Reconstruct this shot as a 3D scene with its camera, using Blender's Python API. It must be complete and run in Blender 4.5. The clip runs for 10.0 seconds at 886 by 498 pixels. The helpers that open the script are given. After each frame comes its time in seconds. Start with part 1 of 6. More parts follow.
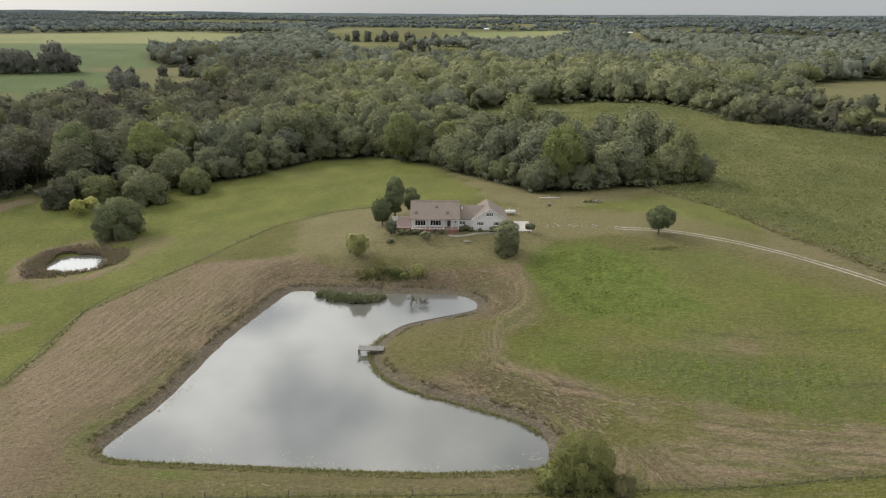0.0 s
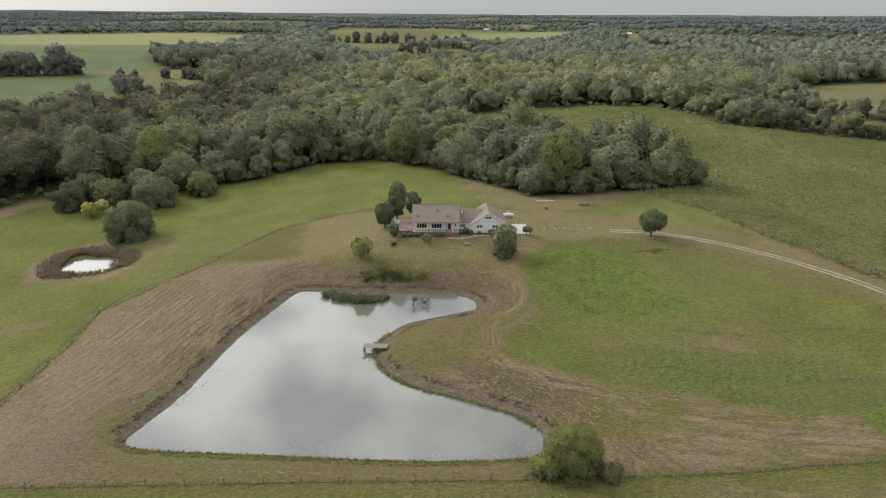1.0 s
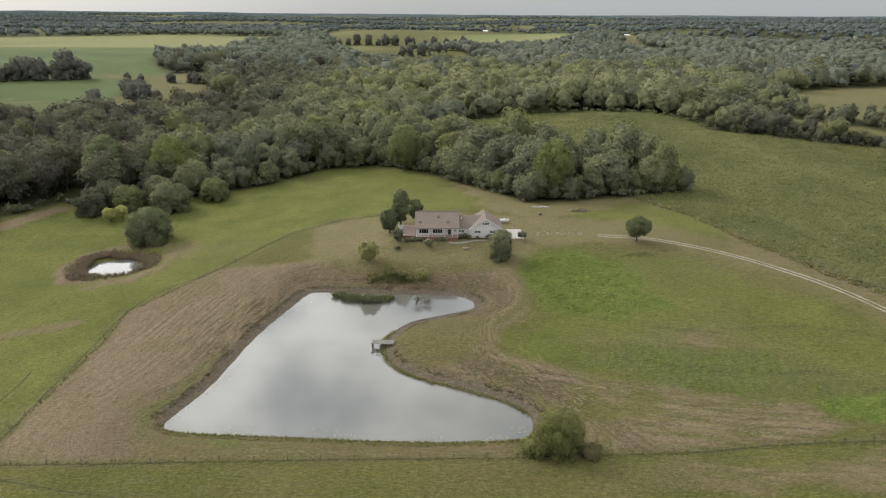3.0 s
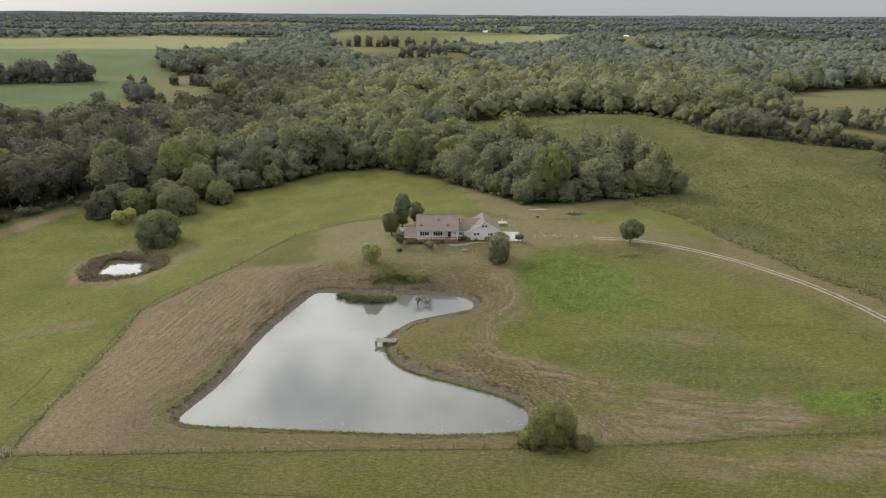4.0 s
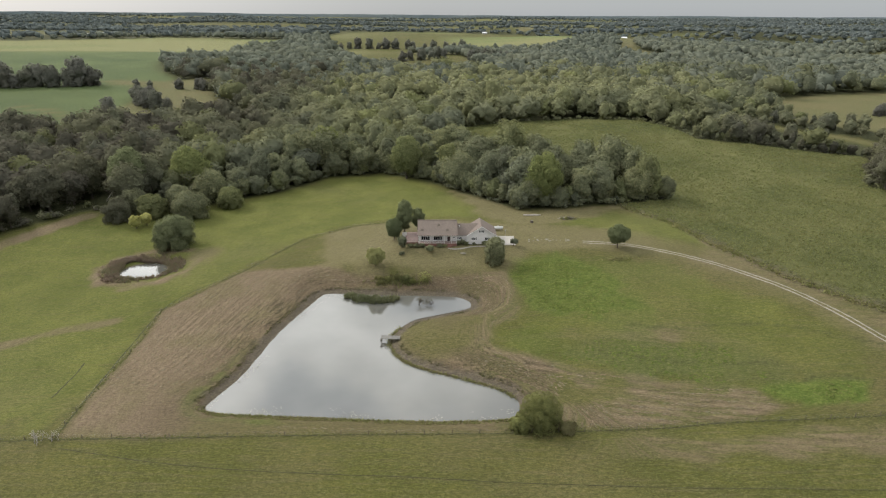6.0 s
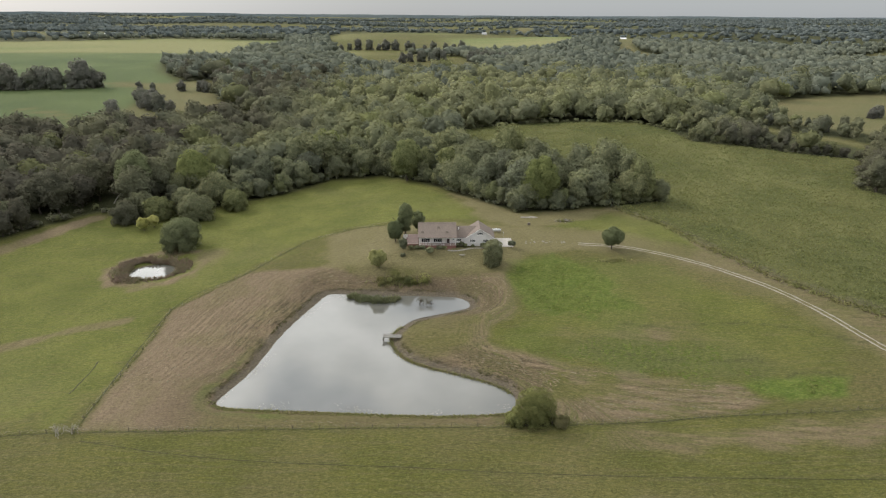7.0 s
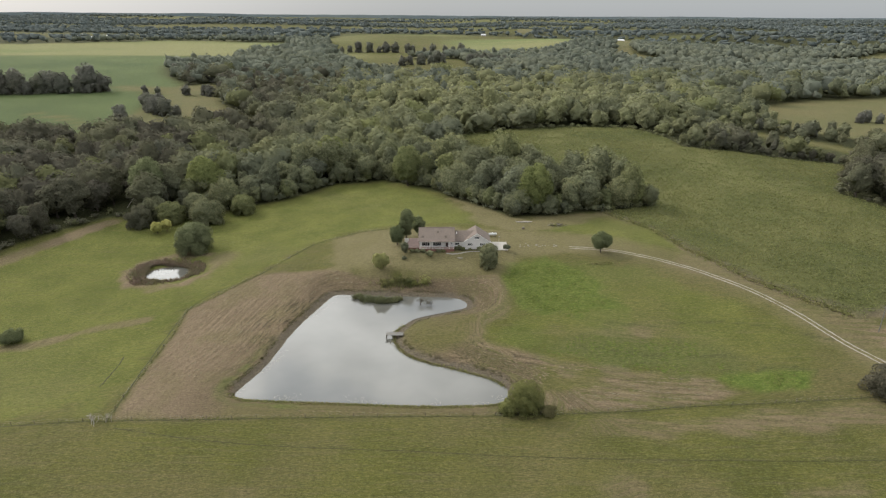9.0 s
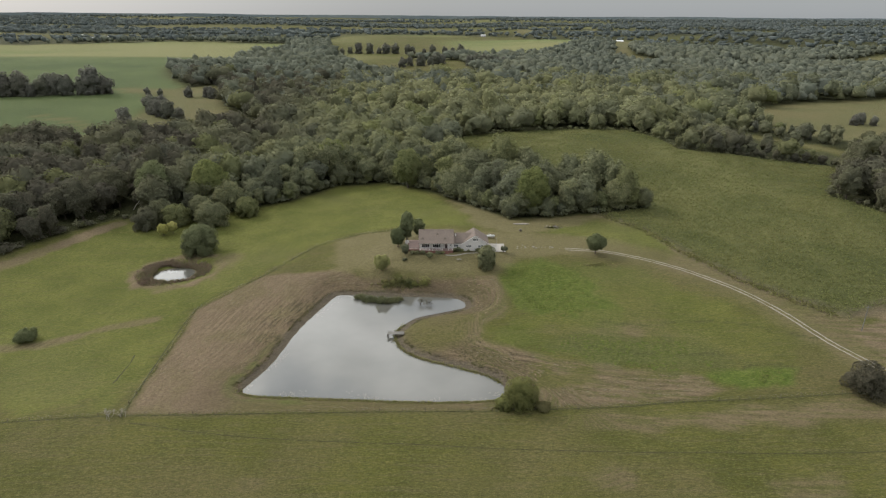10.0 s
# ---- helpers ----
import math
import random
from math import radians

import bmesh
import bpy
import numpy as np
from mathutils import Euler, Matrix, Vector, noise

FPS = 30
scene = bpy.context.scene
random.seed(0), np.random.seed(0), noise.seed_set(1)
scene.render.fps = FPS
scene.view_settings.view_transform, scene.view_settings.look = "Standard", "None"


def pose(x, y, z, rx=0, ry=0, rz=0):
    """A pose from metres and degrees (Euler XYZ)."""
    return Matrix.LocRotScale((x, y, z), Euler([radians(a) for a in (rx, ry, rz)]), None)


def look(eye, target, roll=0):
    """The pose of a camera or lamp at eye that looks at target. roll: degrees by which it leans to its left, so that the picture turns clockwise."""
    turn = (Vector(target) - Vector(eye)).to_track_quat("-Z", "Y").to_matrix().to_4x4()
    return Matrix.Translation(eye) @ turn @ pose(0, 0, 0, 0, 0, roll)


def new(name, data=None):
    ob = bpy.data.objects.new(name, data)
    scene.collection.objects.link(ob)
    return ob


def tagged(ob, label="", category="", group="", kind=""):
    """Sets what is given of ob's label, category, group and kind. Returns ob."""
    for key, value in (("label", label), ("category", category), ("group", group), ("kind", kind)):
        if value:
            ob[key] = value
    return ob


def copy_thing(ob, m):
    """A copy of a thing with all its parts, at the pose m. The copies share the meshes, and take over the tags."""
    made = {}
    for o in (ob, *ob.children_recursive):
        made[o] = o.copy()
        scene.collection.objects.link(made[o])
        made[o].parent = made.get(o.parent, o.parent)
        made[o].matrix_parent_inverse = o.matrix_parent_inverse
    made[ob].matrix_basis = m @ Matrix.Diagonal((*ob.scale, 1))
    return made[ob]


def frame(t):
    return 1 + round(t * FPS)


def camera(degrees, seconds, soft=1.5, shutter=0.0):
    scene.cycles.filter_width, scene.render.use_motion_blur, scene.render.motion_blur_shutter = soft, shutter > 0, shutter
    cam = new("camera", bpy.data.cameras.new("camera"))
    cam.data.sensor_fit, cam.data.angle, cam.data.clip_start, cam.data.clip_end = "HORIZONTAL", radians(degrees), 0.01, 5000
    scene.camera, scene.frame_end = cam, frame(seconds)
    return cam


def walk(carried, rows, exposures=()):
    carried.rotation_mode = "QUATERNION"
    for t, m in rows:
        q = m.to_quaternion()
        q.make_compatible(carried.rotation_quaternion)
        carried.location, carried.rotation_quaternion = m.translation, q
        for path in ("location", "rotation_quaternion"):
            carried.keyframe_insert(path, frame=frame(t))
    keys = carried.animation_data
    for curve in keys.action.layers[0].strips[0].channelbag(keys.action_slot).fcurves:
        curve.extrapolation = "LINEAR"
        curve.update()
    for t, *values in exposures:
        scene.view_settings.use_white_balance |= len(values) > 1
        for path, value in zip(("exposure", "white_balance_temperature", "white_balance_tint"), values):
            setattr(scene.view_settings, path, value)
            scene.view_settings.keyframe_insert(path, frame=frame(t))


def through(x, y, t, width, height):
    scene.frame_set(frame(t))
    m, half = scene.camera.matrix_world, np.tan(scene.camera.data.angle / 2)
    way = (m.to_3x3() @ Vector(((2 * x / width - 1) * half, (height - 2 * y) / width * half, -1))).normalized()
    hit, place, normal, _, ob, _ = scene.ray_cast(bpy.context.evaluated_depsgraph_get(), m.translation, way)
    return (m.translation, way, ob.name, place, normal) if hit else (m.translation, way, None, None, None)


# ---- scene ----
cam = camera(72.0, 10.0, soft=1.2)


def drone(t):
    """The slow pull-back: metres and degrees at t seconds."""
    u = t / 10 - 0.5
    place = (-0.296 * u + 2.135 * u * u, -31.999 - 61.179 * u - 0.461 * u * u, 80.148 + 30.876 * u + 0.809 * u * u)
    return pose(*place) @ pose(0, 0, 0, 0, 0, 0.004 - 0.199 * u) @ pose(0, 0, 0, 90 - 21.048 - 0.2075 * u) @ pose(0, 0, 0, 0, 0, 0.532 + 0.018 * u)


walk(cam, [(n / 2, drone(n / 2)) for n in range(21)], [(0.0, 0.0), (9.8, -0.02), (10.0, -0.25)])

# ---- sky, sun ----
SUN_AZ, SUN_EL = 148.0, 34.0  # degrees: from +x towards +y; above the horizon


def build_sky():
    world = bpy.data.worlds.new("hazy_sky")
    scene.world = world
    world.use_nodes = True
    nt = world.node_tree
    nt.nodes.clear()
    add, link = nt.nodes.new, nt.links.new
    out, bg = add("ShaderNodeOutputWorld"), add("ShaderNodeBackground")
    sky = add("ShaderNodeTexSky")
    sky.sky_type, sky.sun_disc = "NISHITA", False
    sky.sun_elevation, sky.sun_rotation = radians(SUN_EL), radians(90 - SUN_AZ)
    sky.air_density, sky.dust_density = 1.0, 1.0
    co = add("ShaderNodeTexCoord")
    sep = add("ShaderNodeSeparateXYZ")
    link(co.outputs["Generated"], sep.inputs[0])
    up = add("ShaderNodeMath")
    up.operation = "MAXIMUM"
    up.inputs[1].default_value = 0.0
    link(sep.outputs["Z"], up.inputs[0])
    # cloud deck: brighter towards the zenith, as an overcast sky is
    grade = add("ShaderNodeMapRange")
    grade.inputs["From Min"].default_value, grade.inputs["From Max"].default_value = 0.06, 0.30
    grade.inputs["To Min"].default_value, grade.inputs["To Max"].default_value = 0.46, 1.44
    link(up.outputs[0], grade.inputs["Value"])
    low = add("ShaderNodeMath")
    low.operation = "ADD"
    low.inputs[1].default_value = 0.16
    link(up.outputs[0], low.inputs[0])
    flat = add("ShaderNodeVectorMath")
    flat.operation = "DIVIDE"
    link(co.outputs["Generated"], flat.inputs[0])
    link(low.outputs[0], flat.inputs[1])
    noise_tex = add("ShaderNodeTexNoise")
    noise_tex.inputs["Scale"].default_value, noise_tex.inputs["Detail"].default_value = 3.4, 7.0
    noise_tex.inputs["Roughness"].default_value = 0.5
    drift = add("ShaderNodeVectorMath")
    drift.operation = "ADD"
    drift.inputs[1].default_value = (0.25, 0.51, 0.0)
    link(flat.outputs[0], drift.inputs[0])
    link(drift.outputs[0], noise_tex.inputs["Vector"])
    puff = add("ShaderNodeMapRange")
    puff.inputs["From Min"].default_value, puff.inputs["From Max"].default_value = 0.39, 0.60
    puff.inputs["To Min"].default_value, puff.inputs["To Max"].default_value = 0.60, 1.46
    link(noise_tex.outputs["Fac"], puff.inputs["Value"])
    mul = add("ShaderNodeMath")
    mul.operation = "MULTIPLY"
    link(grade.outputs[0], mul.inputs[0])
    # the deck closes to an even veil towards the horizon
    veil = add("ShaderNodeMapRange")
    veil.inputs["From Min"].default_value, veil.inputs["From Max"].default_value = 0.05, 0.32
    link(up.outputs[0], veil.inputs["Value"])
    blend = add("ShaderNodeMix")
    blend.inputs[2].default_value = 1.0
    link(veil.outputs[0], blend.inputs[0])
    link(puff.outputs[0], blend.inputs[3])
    link(blend.outputs[0], mul.inputs[1])
    tint = add("ShaderNodeVectorMath")
    tint.operation = "SCALE"
    # thin places between the clouds let the blue through
    thin = add("ShaderNodeMapRange")
    thin.inputs["From Min"].default_value, thin.inputs["From Max"].default_value = 0.40, 0.52
    link(noise_tex.outputs["Fac"], thin.inputs["Value"])
    hue = add("ShaderNodeMix")
    hue.data_type = "RGBA"
    hue.inputs[6].default_value, hue.inputs[7].default_value = (0.92, 0.99, 1.07, 1), (1.01, 1.01, 0.975, 1)
    near_zenith = add("ShaderNodeMapRange")
    near_zenith.inputs["From Min"].default_value, near_zenith.inputs["From Max"].default_value = 0.15, 0.35
    near_zenith.inputs["To Min"].default_value, near_zenith.inputs["To Max"].default_value = 0.0, 1.0
    link(up.outputs[0], near_zenith.inputs["Value"])
    cover = add("ShaderNodeMath")
    cover.operation = "MINIMUM"
    link(thin.outputs[0], cover.inputs[0])
    link(near_zenith.outputs[0], cover.inputs[1])
    link(cover.outputs[0], hue.inputs[0])
    link(hue.outputs[2], tint.inputs[0])
    # the veiled sun brightens the clouds round it
    az, el = radians(SUN_AZ), radians(SUN_EL)
    toward = add("ShaderNodeVectorMath")
    toward.operation = "DOT_PRODUCT"
    toward.inputs[1].default_value = (math.cos(az) * math.cos(el), math.sin(az) * math.cos(el), math.sin(el))
    link(co.outputs["Generated"], toward.inputs[0])
    lobe = add("ShaderNodeMapRange")
    lobe.interpolation_type = "SMOOTHSTEP"
    lobe.inputs["From Min"].default_value, lobe.inputs["From Max"].default_value = 0.45, 1.0
    lobe.inputs["To Min"].default_value, lobe.inputs["To Max"].default_value = 1.0, 1.9
    link(toward.outputs["Value"], lobe.inputs["Value"])
    lit = add("ShaderNodeMath")
    lit.operation = "MULTIPLY"
    link(mul.outputs[0], lit.inputs[0])
    link(lobe.outputs[0], lit.inputs[1])
    link(lit.outputs[0], tint.inputs["Scale"])
    blue = add("ShaderNodeVectorMath")
    blue.operation = "SCALE"
    blue.inputs["Scale"].default_value = 0.03
    link(sky.outputs[0], blue.inputs[0])
    both = add("ShaderNodeVectorMath")
    both.operation = "ADD"
    link(tint.outputs[0], both.inputs[0])
    link(blue.outputs[0], both.inputs[1])
    link(both.outputs[0], bg.inputs["Color"])
    bg.inputs["Strength"].default_value = 0.83
    link(bg.outputs[0], out.inputs[0])
    sun = new("sun", bpy.data.lights.new("sun", "SUN"))
    sun.data.energy, sun.data.angle, sun.data.color = 2.45, radians(10), (1.0, 0.925, 0.84)
    az, el = radians(SUN_AZ), radians(SUN_EL)
    away = Vector((math.cos(az) * math.cos(el), math.sin(az) * math.cos(el), math.sin(el)))
    sun.matrix_world = look(away * 400, (0, 0, 0))


build_sky()

# ---- plan of the land: metres, x to the right, y ahead, z over the pond's water ----
HILLS = np.array([
    (-8, 165, 8.6), (14, 166, 8.6), (40, 186, 8.7), (60, 157, 9.3), (-22, 144, 6.3), (20, 146, 5.0), (0, 141, 3.6), (-88, 131, -3.3),
    (-84, 118, -3.6), (-93, 100, -2.6), (-83, 62, 2.2), (-61, 54, 2.2), (-45, 52, 1.8), (0, 52, 2), (20, 66, 1.6), (47, 67, 2.2),
    (74, 78, 3.6), (56, 101, 4.2), (40, 120, 5.5), (30, 135, 4.5), (103, 118, 7.7), (107, 145, 8.6), (84, 147, 8.6), (105, 220, 4.4),
    (77, 212, 6.8), (39, 212, 6.4), (-56, 215, -1.5), (-80, 256, -2.5), (-41, 300, -2.5), (-67, 150, 0.8), (-35, 165, 4)], float)
HILLS_FAR = np.array([
    (-158, 228, -2.5), (-110, 168, -5.6), (-106, 185, -4), (16, 412, 4), (100, 400, 10), (159, 358, 8.8), (200, 237, 8), (220, 310, 3),
    (288, 540, 8), (-258, 374, -2), (-291, 640, 5.8), (-380, 618, 8), (-360, 784, 10), (0, 0, 2), (60, 20, 3), (-70, 10, 1),
    (120, 60, 6), (170, 170, 7), (60, 300, 7), (140, 290, 6), (-150, 120, -6), (-200, 250, -3), (0, 600, 2), (150, 700, 6),
    (0, 1100, 12), (-500, 1000, 12), (500, 1000, 14), (350, 300, 4), (-350, 250, -2)], float)
KNOTS = np.concatenate([HILLS, HILLS_FAR])
POND = [(-35.8, 137.3), (-25.4, 136.6), (-5.7, 136.4), (4.7, 135.4), (8.6, 131.5), (8.0, 128.0), (4.7, 125.8), (-3.0, 122.2), (-8.1, 119.5), (-11.5, 115.3), (-13.8, 111),
        (-14.1, 106.3), (-12.4, 101), (-9.3, 97.0), (-3.8, 93.4), (4, 90), (11, 86.7), (15.2, 84), (17.4, 80.8), (17.6, 77.9), (15.3, 74.4),
        (2.2, 73.2), (-10.7, 73.3), (-23.8, 73.9), (-46.5, 75.0), (-51.0, 75.7), (-53, 77), (-52.2, 80.5), (-48.6, 91.4), (-45.3, 111.9), (-39.5, 131.1), (-38, 135.4)]
SMALL_POND = (-109.4, 167.4, 8.0, 6.6)  # centre and half sizes
SMALL_WATER = -5.7


def smooth_loop(pts, steps=4):
    """A closed rounded line through a few corners (Catmull-Rom)."""
    p = np.array(pts, float)
    a, b, c, d = np.roll(p, 1, 0), p, np.roll(p, -1, 0), np.roll(p, -2, 0)
    out = []
    for s in np.arange(steps) / steps:
        out.append(0.5 * (2 * b + (c - a) * s + (2 * a - 5 * b + 4 * c - d) * s**2 + (3 * b - a - 3 * c + d) * s**3))
    return np.stack(out, 1).reshape(-1, 2)


def signed(x, y, loop):
    """Metres from a closed line: positive outside, negative inside."""
    x, y = np.asarray(x, float), np.asarray(y, float)
    loop = np.asarray(loop, float)
    best, inside = np.full(x.shape, 1e9), np.zeros(x.shape, bool)
    for (ax, ay), (bx, by) in zip(loop, np.roll(loop, -1, 0)):
        dx, dy = bx - ax, by - ay
        s = np.clip(((x - ax) * dx + (y - ay) * dy) / max(dx * dx + dy * dy, 1e-9), 0, 1)
        best = np.minimum(best, np.hypot(x - ax - s * dx, y - ay - s * dy))
        if dy != 0:
            inside ^= ((ay > y) != (by > y)) & (x < dx * (y - ay) / dy + ax)
    return np.where(inside, -best, best)


def along(x, y, line):
    """Metres from an open line."""
    best = np.full(np.shape(x), 1e9)
    for (ax, ay), (bx, by) in zip(line[:-1], line[1:]):
        dx, dy = bx - ax, by - ay
        s = np.clip(((x - ax) * dx + (y - ay) * dy) / (dx * dx + dy * dy), 0, 1)
        best = np.minimum(best, np.hypot(x - ax - s * dx, y - ay - s * dy))
    return best


LATTICE = np.random.RandomState(5).rand(256, 256)


def wavy(x, y, size):
    """Smooth value noise, 0 to 1, with bumps about that many metres across."""
    u, v = np.asarray(x, float) / size + 100.3, np.asarray(y, float) / size + 100.7
    i, j = np.floor(u).astype(int), np.floor(v).astype(int)
    s, t = u - i, v - j
    s, t = s * s * (3 - 2 * s), t * t * (3 - 2 * t)
    g = lambda a, b: LATTICE[a % 256, b % 256]
    return (g(i, j) * (1 - s) + g(i + 1, j) * s) * (1 - t) + (g(i, j + 1) * (1 - s) + g(i + 1, j + 1) * s) * t


def step(a, b, v):
    s = np.clip((v - a) / (b - a), 0, 1)
    return s * s * (3 - 2 * s)


def swell(r):
    return np.sqrt(r * r + 144.0)


def fit_hills():
    n = len(KNOTS)
    m = np.zeros((n + 1, n + 1))
    m[:n, :n] = swell(np.hypot(KNOTS[:, None, 0] - KNOTS[None, :, 0], KNOTS[:, None, 1] - KNOTS[None, :, 1])) - 4.0 * np.eye(n)
    m[:n, n] = m[n, :n] = 1
    return np.linalg.solve(m, np.r_[KNOTS[:, 2], 0])


WEIGHTS = fit_hills()
SHORE = smooth_loop(POND)


def land(x, y, dry=False):
    """The ground's height."""
    x, y = np.asarray(x, float), np.asarray(y, float)
    xc, yc = np.clip(x, -500, 500), np.clip(y, -20, 1100)
    z = np.full(x.shape, WEIGHTS[-1])
    for (kx, ky, _), w in zip(KNOTS, WEIGHTS):
        z = z + w * swell(np.hypot(xc - kx, yc - ky))
    far = np.clip((np.hypot(x, y) - 1100) / 3800, 0, 1)
    z = z + (60 - z) * far**1.3
    z = z + (wavy(x, y, 700) - 0.5) * 22 * step(900, 1800, np.hypot(x, y))
    r = np.hypot(x, y)
    z = z + (wavy(x + 0.5 * y, y, 270) - 0.42) * 34 * step(850, 1250, r) * step(3600, 2400, r) * step(50, 350, x)
    z = z + (wavy(x, y, 23) - 0.5) * 0.5 + (wavy(x + 50, y, 7) - 0.5) * 0.12
    if dry:
        return z
    # level ground under the house
    pad = step(7, 0, np.maximum(np.abs(x - 6) - 21, np.abs(y - 168.0) - 8))
    z = z * (1 - pad) + 8.0 * pad
    near = (np.abs(x) < 150) & (y > 20) & (y < 230)
    d = np.full(x.shape, 99.0)
    d[near] = signed(x[near], y[near], SHORE)
    bank = np.where(d > 0, 0.16 * d + 0.42 * step(1.3, 2.6, d), 0.3 * d)
    z = np.where(d < 14, bank + (np.maximum(z, 0.7) - bank) * step(2.5, 14, d), z)
    z = np.where(d < 0, np.maximum(bank, -2.0), z)
    cx, cy, rx, ry = SMALL_POND
    e = (np.hypot((x - cx) / rx, (y - cy) / ry) - 1) * 7 + (wavy(x, y, 5) - 0.5) * 1.2
    bowl = SMALL_WATER + np.where(e > 0, 0.16 * e, 0.35 * np.maximum(e, -3))
    return np.where(e < 10, bowl + (z - bowl) * step(1.5, 10, e), z)


def height(x, y):
    return float(land(np.array([x]), np.array([y]))[0])


# ---- land use ----
FENCE = [(-78.8, 63.3), (-86.9, 130.6), (-68.0, 154.3), (-54.1, 184.1), (-36.2, 196.5), (-16, 197)]
NEAR_FENCE = [(-125, 63.5), (-78.8, 63.3), (-32.2, 65.2), (8, 66.8), (46.6, 68.1), (61.5, 69.6), (103.4, 70.1), (150, 71)]
HILL_EDGE = [(-6, 146), (20.2, 143.6), (23.1, 134.7), (21.2, 123.2), (12.7, 113.5), (11.1, 106.8), (13.5, 102.6), (22.8, 95.1), (31.7, 91.4), (44.7, 87.5), (53.3, 86.1), (70, 83.5), (100, 79), (140, 76)]
RUT = [(-76, 60.5), (-50.4, 55.9), (-10.1, 53.3), (29.2, 51.8), (67.3, 49.9), (130, 48)]
MOWN = [(-78.8, 63.3), (-86.9, 130.6), (-68.0, 154.3), (-38.8, 151.2), (-27.3, 145.1), (20.6, 145.6), (23.5, 127.3), (22.6, 118.4), (12.7, 108.7), (12.4, 101.8),
        (29.9, 91.4), (51.2, 85.3), (72.5, 81.0), (75.7, 74.2), (61.9, 70.6), (46.8, 68.8), (17.7, 67.7), (-32.3, 65.4)]
POINT = [(-12, 112), (-8, 118), (2, 123), (14, 117), (10, 107), (8, 99), (-4, 96), (-11, 101)]
LAWN = [(-38.8, 151.2), (-45.0, 167.6), (-45.4, 190.9), (-36.2, 197.9), (-20.5, 195.1), (-10.3, 193.6), (24.0, 183.8), (70, 176), (92, 158), (108, 133), (118, 104), (124, 80), (112, 84), (104, 108),
        (92, 130), (76, 147), (50, 158), (30, 158), (25.7, 151.5), (20.6, 145.6), (-27.3, 145.1)]
LUSH = [(20.4, 143.3), (26.7, 149.9), (38.8, 153.2), (46.7, 149.0), (52.2, 135.2), (57.7, 117.4), (40.2, 112.7), (27.9, 115.5), (23.8, 121.0)]
LUSH_NEAR = [(70.8, 82.0), (75.4, 76.2), (80.4, 74.2), (92.7, 75.2), (98.0, 81.7), (85.5, 83.2)]
SOY_STRIP = [(-387, 677), (-372, 696), (-328, 688), (-288, 739), (-270, 701), (-287, 660), (-311, 630), (-361, 651)]
WATERWAY = [(-372, 505), (-344, 493), (-312, 471), (-300, 455)]
WEEDY_HAY = [(29, 87), (46, 87.5), (69, 84.5), (58, 80), (40, 77), (27, 73.5), (24, 78)]
WEEDY = [(26, 96), (42.1, 103.5), (78.8, 97), (86, 86), (71.7, 81.1), (51.3, 85.8)]
DRIVE = [(27, 167.0), (49.2, 163.2), (66.1, 159.0), (84.4, 147.6), (100.1, 130.3), (109.2, 113.2), (114.8, 94.8), (120.7, 79.3), (128, 62)]
CROP = [(76.5, 216), (90.7, 187.5), (96.0, 162.7), (106.5, 135.7), (117.8, 121.0), (128, 110.0), (154.2, 120.4), (207.8, 138.4), (330, 170), (300, 205), (214, 216), (203, 247), (257.6, 328.7),
        (201.8, 353.7), (164.4, 359.2), (160.9, 397.6), (148.0, 427.6), (103.3, 432), (53.1, 431), (11.1, 419), (9, 345), (17, 316), (40, 290), (60, 262), (94, 248), (104, 232)]
OPEN = [(-191.2, 182.3), (-182.9, 203), (-164, 228), (-152, 232), (-131, 236), (-112, 240), (-102.0, 248), (-82.5, 263.8), (-62.5, 295.9), (-35.5, 301.5), (-13.8, 279.4),
        (5.5, 247.9), (30.9, 206), (57.7, 210), (104.3, 230), (94, 250), (62, 262), (46, 290), (20, 316), (10, 345), (11.1, 417.7), (53.1, 429.3), (103.3, 430.8), (148.0, 427.6),
        (160.9, 397.6), (164.4, 359.2), (201.8, 353.7), (257.6, 328.7), (232, 290), (204, 247), (214, 216), (320, 190), (420, 150), (420, -120), (-420, -120), (-420, 140), (-240, 160)]
SOY = [(-1500, 1150), (-617, 1127), (-395, 1194), (-346, 973), (-441, 959), (-382, 817), (-310, 700), (-300, 600), (-280, 470), (-300, 385), (-600, 375), (-1100, 480)]
GOLD = [(-1500, 1150), (-617, 1120), (-377, 1138), (-335, 1250), (-340, 1390), (-393, 1503), (-685, 1540), (-1000, 1380), (-1500, 1300)]
PASTURE = [(-320, 690), (-290, 738), (-218, 565), (-152, 475), (-152, 430), (-225, 400), (-300, 400), (-280, 470), (-300, 600)]
FIELD_MID = [(-300, 1600), (-302, 1873), (-199, 2052), (257, 2227), (334, 1945), (430, 1790), (360, 1450), (165, 1230), (-190, 1100)]
FIELD_UP = [(263, 2280), (293, 2552), (665, 2747), (593, 2507)]
FARM_YARD = [(440, 1690), (460, 1840), (570, 1850), (530, 1500), (440, 1330), (360, 1420), (370, 1560)]
FARM_LANE = [(340, 1010), (335, 1192), (385, 1400), (420, 1400), (372, 1190), (392, 1060)]
FIELD_RIDGE = [(560, 1010), (637, 1148), (743, 1239), (986, 1363), (918, 1230), (776, 1100)]
FIELD_GAP = [(-200, 1130), (-108, 930), (-26, 835), (85, 805), (128, 835), (48, 950), (30, 1130), (-95, 1130)]
FIELD_EAST = [(285, 545), (368, 600), (494, 640), (593, 655), (400, 375), (350, 388), (318, 402), (282, 440)]
